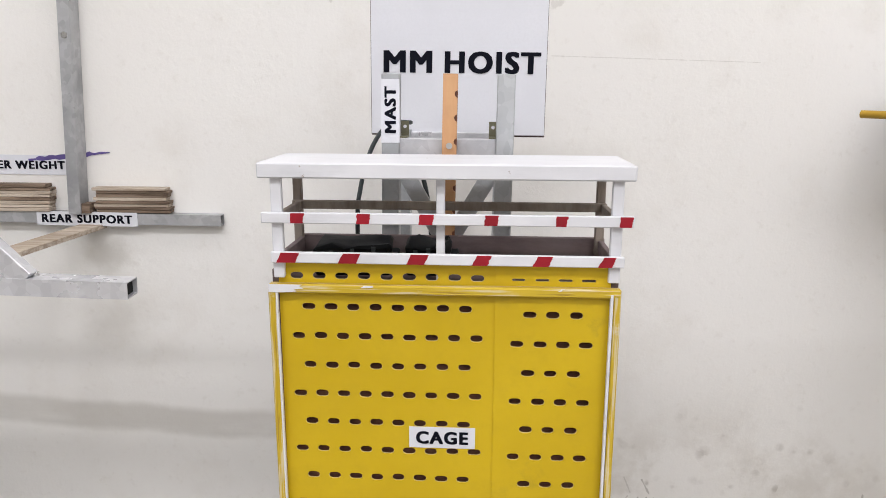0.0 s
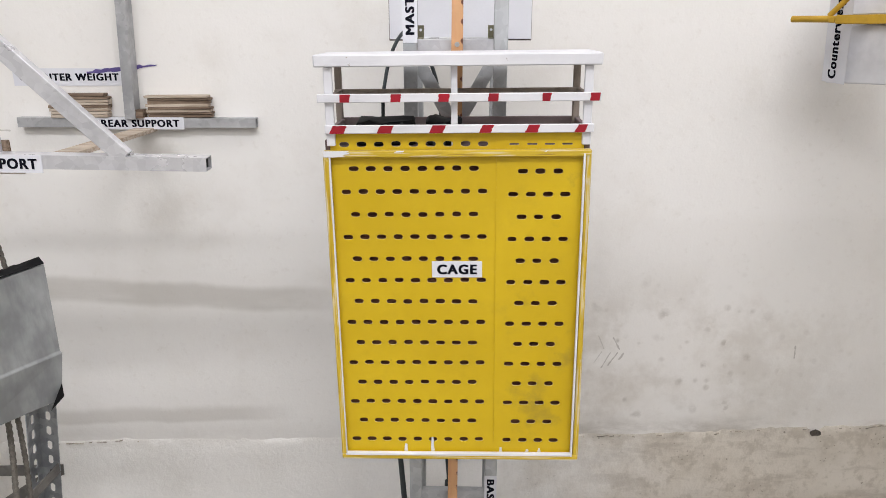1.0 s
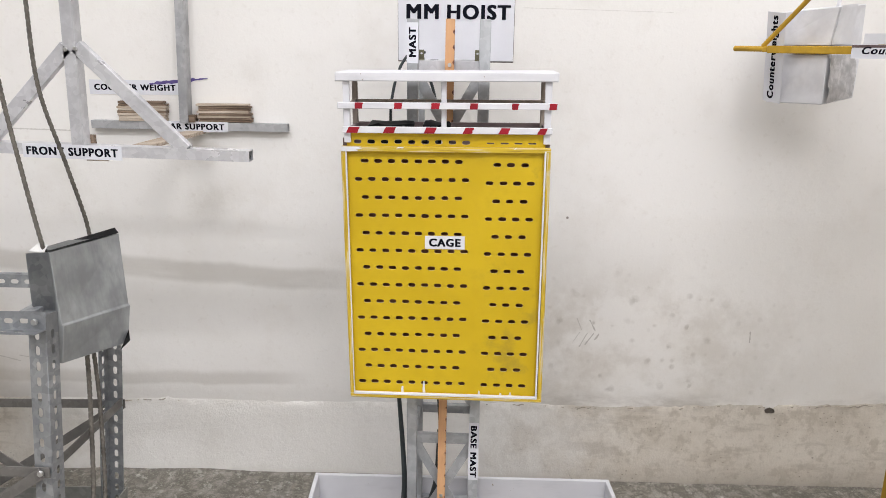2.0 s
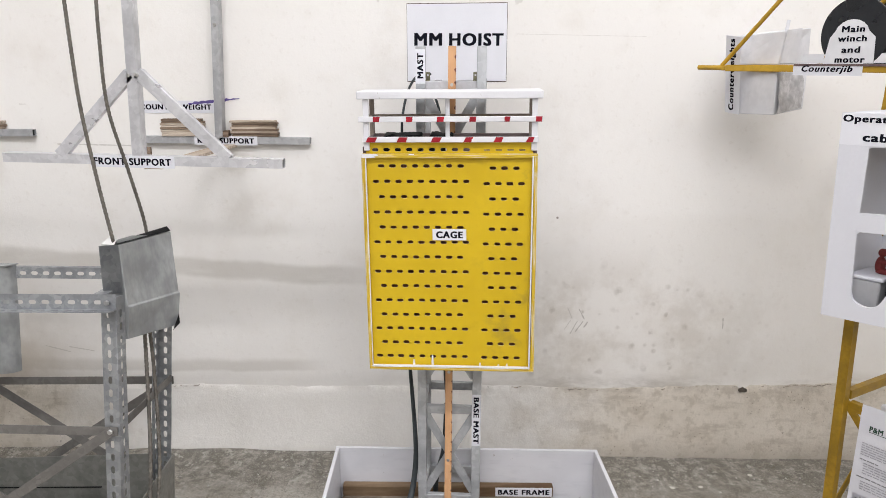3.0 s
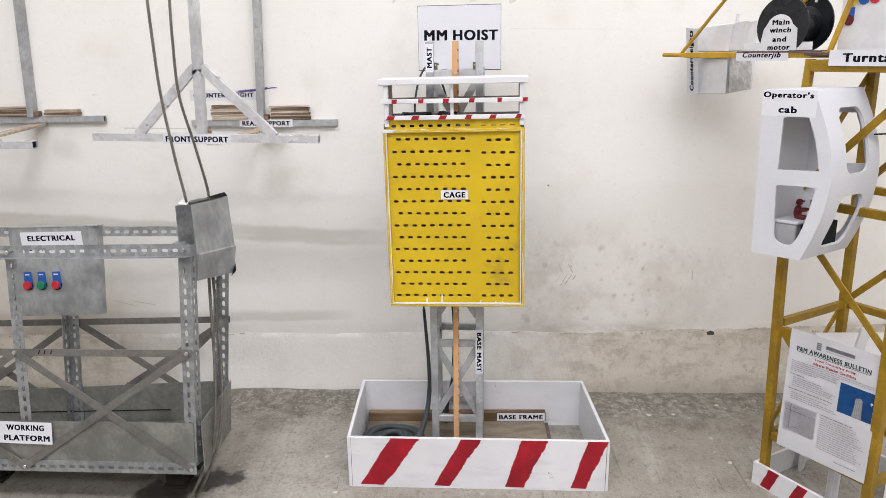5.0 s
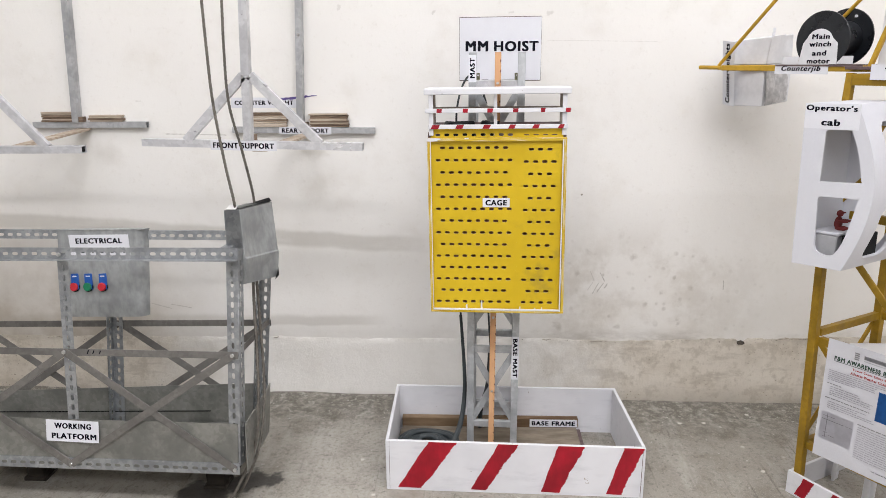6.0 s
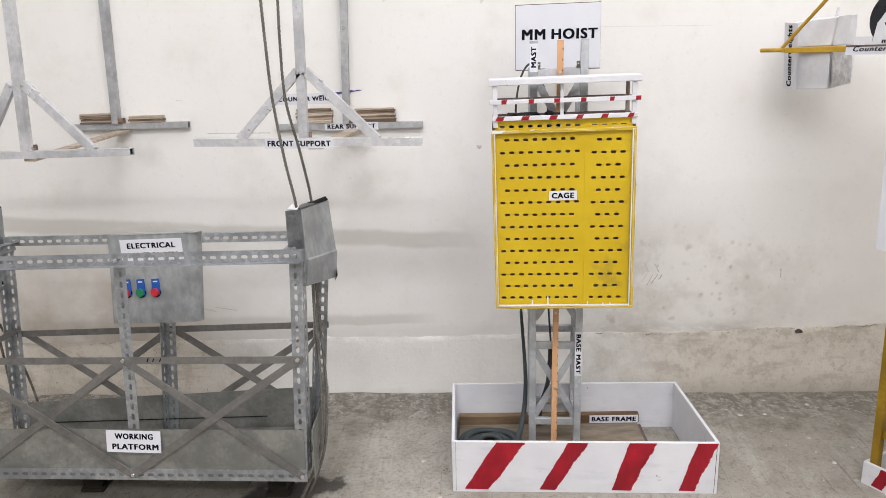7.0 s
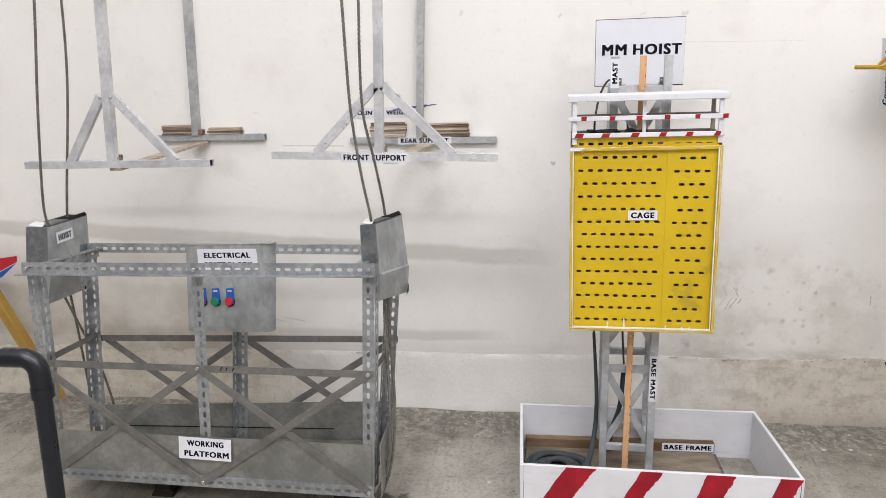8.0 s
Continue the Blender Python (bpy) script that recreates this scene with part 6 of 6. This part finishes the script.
    slab("floor_panel", o + b0 + A * 0.012 + up * 0.958, o + b0 + A * 0.138 + up * 0.958, o + b1 + A * 0.138 + up * 0.958, o + b1 + A * 0.012 + up * 0.958, up, 0.010)
    slab("roof_panel", o + b0 + up * 1.461, o + b0 + A * 0.128 + up * 1.461, o + b1 + A * 0.128 + up * 1.461, o + b1 + up * 1.461, up, 0.010)
    tag = part("label", block((-0.0095, 1.394, 0), (0.148, 1.470, 0.0008), 0, axes(o, A, up)), PAPER, side, "white paper reading operator's cab")
    part("lettering", lettering("Operator's", 0.146, 0.0225, axes(o + A * 0.066 - B * 0.0011 + up * 1.455, A, up)), INK, tag, "bold black letters")
    part("lettering", lettering("cab", 0.054, 0.020, axes(o + A * 0.068 - B * 0.0011 + up * 1.414, A, up)), INK, tag, "bold black letters")
    part("wire_stub", tube([o + A * 0.214 + B * 0.20 + up * 1.335, o + A * 0.214 + B * 0.30 + up * 1.330], 0.0025, 8, 2), BLACK, t, "thin black wire")
    # seat and doll
    c = o + A * 0.075 + B * 0.10
    seat = thing("cab_seat", c + up * 0.968, "small white foam seat inside the crane cab", "seat")
    fr = Matrix.Translation(c) @ Matrix((A, B, up)).transposed().to_4x4()
    part("seat_block", block((-0.045, -0.055, 0.9685), (0.030, 0.055, 1.055), 0.003, fr), plain("grey_foam", (0.42, 0.42, 0.43), 0.7, var=0.1), seat)
    part("cushion", block((-0.048, -0.058, 1.0555), (0.036, 0.058, 1.066), 0.003, fr), FOAM, seat, "thin white slab")
    solo("console_block", block((0.040, -0.050, 0.9685), (0.075, 0.090, 1.060), 0.002, fr), BLACK, "black console block in front of the cab seat", "console")
    bm = bmesh.new()

    def ball(p, s):
        bmesh.ops.create_uvsphere(bm, u_segments=14, v_segments=9, radius=1.0, matrix=fr @ Matrix.Translation(p) @ Matrix.Diagonal((*s, 1)))

    ball((0.000, 0.0, 1.088), (0.011, 0.014, 0.023))
    ball((0.002, 0.0, 1.120), (0.010, 0.010, 0.011))
    ball((0.009, 0.0, 1.124), (0.010, 0.007, 0.003))
    ball((0.017, -0.012, 1.097), (0.018, 0.004, 0.005))
    ball((0.017, 0.012, 1.097), (0.018, 0.004, 0.005))
    ball((0.012, -0.007, 1.072), (0.018, 0.007, 0.007))
    ball((0.012, 0.007, 1.072), (0.018, 0.007, 0.007))
    solo("clay_doll", bm, DOLL, "small dark red clay doll seated in the cab", "doll", "", True)
    return t


make_cab()


# counterjib
JO = Vector((0.836, 1.487, 0))
JA = Vector((math.cos(radians(-57)), math.sin(radians(-57)), 0))
JB = Vector((math.cos(radians(33)), math.sin(radians(33)), 0))


def jb(a, b, z):
    return JO + JA * a + JB * b + Vector((0, 0, z))


def make_counterjib():
    t = thing("counterjib", jb(0.4, 0, 1.57), "yellow counterjib arm with tie rods on the crane", "crane arm")
    arm = part("arm", bar(jb(0.10, 0, 1.5695), jb(0.72, 0, 1.5695), 0.022, 0.020), YELLOW_TUBE, t)
    part("arm", bar(jb(0.10, 0.11, 1.5695), jb(0.72, 0.11, 1.5695), 0.022, 0.020), YELLOW_TUBE, t)
    part("tip_rod", tube([jb(-0.012, 0, 1.571), jb(0.14, 0, 1.570)], 0.008, 10, 3), YELLOW_TUBE, t, "", True)
    part("cross_rod", bar(jb(0.09, -0.01, 1.569), jb(0.09, 0.12, 1.569), 0.014, 0.014), YELLOW_TUBE, t)
    part("tie_rod", tube([jb(0.079, 0, 1.578), jb(0.271, 0, 1.774), jb(0.90, 0, 2.416)], 0.0065, 10, 4), YELLOW_TUBE, t, "", True)
    part("tie_rod", tube([jb(0.34, 0.11, 1.578), jb(0.53, 0.11, 1.774), jb(0.95, 0.11, 2.2)], 0.0065, 10, 4), YELLOW_TUBE, t, "", True)
    part("head_post", bar(jb(0.682, -0.01, 1.570), jb(0.96, -0.01, 2.42), 0.014, 0.014), YELLOW_TUBE, t)
    label = part("label", block((-0.102, -0.017, 0), (0.102, 0.017, 0.0008), 0, axes(jb(0.4415, -0.0135, 1.567), JA, (0, 0, 1))), PAPER, arm, "white label reading counterjib")
    part("lettering", lettering("Counterjib", 0.150, 0.0235, axes(jb(0.4415, -0.0148, 1.567), JA, (0, 0, 1)), 0.25, 0.035), INK, label, "slanted bold black letters")
    return t


make_counterjib()


def make_counterweights():
    lab = "white paper-wrapped counterweight block hung on the counterjib"
    t = thing("counterweight", jb(0.1, 0.2, 1.58), lab, "counterweight", "counterweights")
    bm = hexa([jb(0.025, 0.122, 1.580), jb(0.202, 0.120, 1.580), jb(0.190, 0.300, 1.582), jb(0.010, 0.300, 1.582)],
              [jb(0.035, 0.118, 1.673), jb(0.215, 0.124, 1.685), jb(0.186, 0.300, 1.698), jb(0.020, 0.290, 1.690)], 0.003)
    part("block", bm, GREY_PAPER, t)
    part("loose_sheet", hexa([jb(0.207, 0.118, 1.584), jb(0.209, 0.118, 1.584), jb(0.211, 0.205, 1.586), jb(0.209, 0.205, 1.586)],
                             [jb(0.219, 0.120, 1.686), jb(0.221, 0.120, 1.686), jb(0.218, 0.202, 1.694), jb(0.216, 0.202, 1.694)], 0), GREY_PAPER, t)
    part("pin", tube([jb(0.150, 0.22, 1.685), jb(0.153, 0.222, 1.722)], 0.006, 8, 2), GREY_PAPER, t)
    t = thing("counterweight", jb(0.1, 0.2, 1.43), lab, "counterweight", "counterweights")
    bm = hexa([jb(0.020, 0.130, 1.415), jb(0.212, 0.106, 1.421), jb(0.195, 0.290, 1.434), jb(0.000, 0.310, 1.430)],
              [jb(0.020, 0.130, 1.5585), jb(0.204, 0.112, 1.5585), jb(0.195, 0.295, 1.5585), jb(0.000, 0.315, 1.5585)], 0.003)
    block_part = part("block", bm, GREY_PAPER, t)
    bm = bmesh.new()
    bmesh.ops.create_grid(bm, x_segments=10, y_segments=10, size=0.5)
    for v in bm.verts:
        f, h = v.co.x + 0.5, v.co.y + 0.5
        crease = 0.010 * abs(noise.noise((f * 3.1, h * 2.3, 2))) + 0.004 * noise.noise((f * 9, h * 8, 5))
        v.co = jb(0.2225 - 0.008 * h - 0.012 * f + crease, 0.108 + 0.155 * f - 0.02 * f * abs(h - 0.5), 1.426 + 0.130 * h + 0.016 * f * (1 - h))
    bmesh.ops.solidify(bm, geom=bm.faces[:], thickness=0.001)
    # crumpled sheet whose grey holds the shade on the block's right side
    part("fold", bm, plain("shaded_grey_paper", (0.58, 0.57, 0.575), 0.7, var=0.3, big=25, fine=70, bump=0.3), block_part, "crumpled side, its shade painted grey", True)
    side = (JA * 0.17 - JB * 0.012).normalized()
    m = axes(jb(0.060, 0.086, 1.545), JA * 0.024 - JB * 0.060 + Vector((0, 0, 0.244)), -side)
    strip = part("label", block((-0.132, -0.030, -0.0008), (0.130, 0.030, 0), 0, m), PAPER, t, "white strip reading counterweights")
    part("lettering", lettering("Counterweights", 0.243, 0.027, m @ Matrix.Translation((0, 0.002, 0.0006)), 0, 0.045), INK, strip, "bold black letters")


make_counterweights()


def make_winch():
    t = thing("winch_drum", jb(0.5, 0.06, 1.58), "black winch drum with two round flanges on the counterjib", "winch")
    z = 1.668
    drum = part("drum", tube([jb(0.515, 0.0, z), jb(0.515, 0.12, z)], 0.060, 24, 2), TANK_BLACK, t, "", True)
    flange = part("flange", disc(jb(0.505, -0.004, z - 0.004), JB, 0.097, 0.006, 48, 0.001), TANK_BLACK, t, "glossy black disc")
    part("flange", disc(jb(0.515, 0.115, z + 0.006), JB, 0.097, 0.006, 48, 0.001), TANK_BLACK, t, "glossy black disc")
    part("rivet", disc(jb(0.545, 0.110, z + 0.075), JB, 0.0045, 0.008, 12), PAPER, flange)
    part("bed_plate", bar(jb(0.34, 0.055, 1.5795), jb(0.66, 0.055, 1.5795), 0.14, 0.0065, (0, 0, 1), 0), DARK_PLY, t)
    m = axes(jb(0.497, -0.0078, 1.584), JA, (0, 0, 1))
    arch = [(-0.072, 0.0), (0.070, 0.0), (0.066, 0.070)] + [(0.050 * math.cos(a), 0.072 + 0.046 * math.sin(a)) for a in [k * math.pi / 10 for k in range(1, 10)]] + [(-0.060, 0.070)]
    paper = part("label", plate(arch, [], 0.0008, m), GREY_PAPER, flange, "arched white label reading main winch and motor")
    tip = m @ Matrix.Translation((0, 0, 0.0012))
    for text, y, w, h in (("Main", 0.092, 0.064, 0.0170), ("winch", 0.067, 0.080, 0.0170), ("and", 0.037, 0.052, 0.0170), ("motor", 0.009, 0.084, 0.0140)):
        part("lettering", lettering(text, w, h, tip @ Matrix.Translation((0.004, y, 0)), 0.0, 0.04), INK, paper, "bold black letters")
    part("paper_strip", block((-0.135, 0.001, -0.002), (-0.072, 0.026, -0.0012), 0, m), GREY_PAPER, paper)
    part("paper_strip", block((0.070, 0.001, -0.002), (0.125, 0.027, -0.0012), 0, m), GREY_PAPER, paper)


make_winch()


def make_printed_panel():
    t = thing("control_panel_model", tw(0.10, 0.06, 1.578), "white card control panel with coloured round buttons", "control panel")
    m = axes(tw(0.048, 0.063, 1.5775), CA, (0, 0, 1))
    body = part("card", block((0.0, 0.0, -0.10), (0.30, 0.30, 0.0), 0.002, m), GREY_PAPER, t)
    for x, y, pad, dot in ((0.036, 0.166, BLUE, BTN_YELLOW), (0.070, 0.168, BLUE, BLUE), (0.104, 0.170, BTN_RED, BTN_RED), (0.029, 0.108, BLUE, DOLL), (0.036, 0.225, BLUE, BTN_GREEN), (0.075, 0.225, BTN_RED, BTN_RED)):
        p = part("button_plate", block((x - 0.015, y - 0.014, 0.0), (x + 0.015, y + 0.026, 0.0012), 0, m), pad, body, "printed colour plate")
        part("push_button", disc(m @ Vector((x, y - 0.012, 0.002)), m.to_3x3() @ Vector((0, 0, 1)), 0.016, 0.0024, 24), dot, p, "round printed button")


make_printed_panel()


# ---- things at the walkway's left end ----
def make_handrail():
    x, y, z, r = -1.496, -0.068, 1.003, 0.0215
    t = thing("pipe_handrail", (x, y, GROUND(x)), "dark navy plastic pipe handrail with an elbow corner", "handrail")
    g = GROUND(x)
    part("upright", tube([(x - 0.038, y, g - 0.002), (x - 0.019, y, 0.5), (x - 0.002, y, z - 0.085)], r - 0.0015, 24, 3), NAVY, t, "", True)
    R = 0.036
    bend = [(x, y, z - R - 0.045), (x, y, z - R)] + [(x - R + R * math.cos(a), y, z - R + R * math.sin(a)) for a in [k * math.pi / 16 for k in range(1, 8)]] + [(x - R, y, z), (x - R - 0.045, y, z)]
    part("elbow", tube(bend, r + 0.0015, 24, 3), NAVY, t, "glossy pipe elbow", True)
    part("collar", tube([(x, y, z - 0.096), (x, y, z - 0.070)], r + 0.0035, 24, 2), NAVY, t, "", True)
    part("rail", tube([(x - R - 0.03, y, z), (x - 0.7, y, z), (x - 1.9, y, z)], r - 0.0015, 24, 3), NAVY, t, "", True)
    x2 = x - 1.85
    part("upright", tube([(x2, y, GROUND(x2) - 0.002), (x2, y, 0.5), (x2, y, z)], r - 0.0015, 24, 3), NAVY, t, "", True)


make_handrail()


def make_post():
    t = thing("leaning_post", (-2.70, 1.56, GROUND(-2.7)), "yellow leaning square post with a brown foot", "post")
    lo, hi = Vector((-2.685, 1.57, GROUND(-2.685))), Vector((-3.27, 1.57, 1.30))
    d = (hi - lo).normalized()
    part("tube", bar(lo + d * 0.05, hi, 0.045, 0.05, (0, 1, 0), 0.003), plain("ochre_post_paint", (0.42, 0.25, 0.05), 0.5, var=0.2), t)
    part("foot", bar(lo - d * 0.01, lo + d * 0.055, 0.050, 0.056, (0, 1, 0), 0.004), RAW_WOOD, t, "dark brown foot")
    k = 1.56
    m = axes((0, k - 0.03, 0), *FACE)
    sign_red = part("arrow_board", plate([(-2.772, 0.817), (-2.776, 0.788), (-2.877, 0.740), (-3.09, 0.682), (-3.09, 0.83), (-2.877, 0.803)], [], 0.004, m), BTN_RED, t, "red half of an arrow board")
    part("blue_half", plate([(-2.780, 0.783), (-2.865, 0.715), (-2.90, 0.700), (-3.09, 0.60), (-3.09, 0.676), (-2.877, 0.735)], [], 0.004, m), BLUE, sign_red, "blue half of an arrow board")
    part("board_bracket", bar((-2.97, k - 0.028, 0.66), (-2.97, k + 0.012, 0.66), 0.02, 0.02), FLAT_BAR, t)


make_post()


# ---- small debris ----
def make_rubble():
    """Crumbs of plaster along the wall's foot and scattered on the floor."""
    rnd = random.Random(77)
    verts, faces = [], []
    for k in range(420):
        if k < 330:
            x, y = rnd.uniform(-2.6, 2.2), 1.675 - abs(rnd.gauss(0, 0.10))
        else:
            x, y = rnd.uniform(-1.0, 1.9), rnd.uniform(0.5, 1.65)
        if -0.46 < x < 0.58 and 0.84 < y < 1.42:
            continue
        s = rnd.uniform(0.0015, 0.006) * (1.5 if rnd.random() < 0.06 else 1.0)
        g = GROUND(x) + (0.008 if y > 1.56 and x < 0.2 else 0.002)
        n = len(verts)
        for dx, dy, dz in ((1, 0, 0), (0, 1, 0), (-1, 0, 0), (0, -1, 0), (0.2, 0.1, 0.8)):
            verts.append((x + dx * s * rnd.uniform(0.6, 1.4), y + dy * s * rnd.uniform(0.6, 1.4), g + dz * s - 0.001))
        faces += [(n, n + 1, n + 4), (n + 1, n + 2, n + 4), (n + 2, n + 3, n + 4), (n + 3, n, n + 4), (n + 3, n + 2, n + 1, n)]
    me = bpy.data.meshes.new("plaster_crumbs")
    me.from_pydata(verts, [], faces)
    return me


solo("plaster_crumbs", make_rubble(), STONE, "pale plaster crumbs scattered along the wall foot", "debris", "stuff")
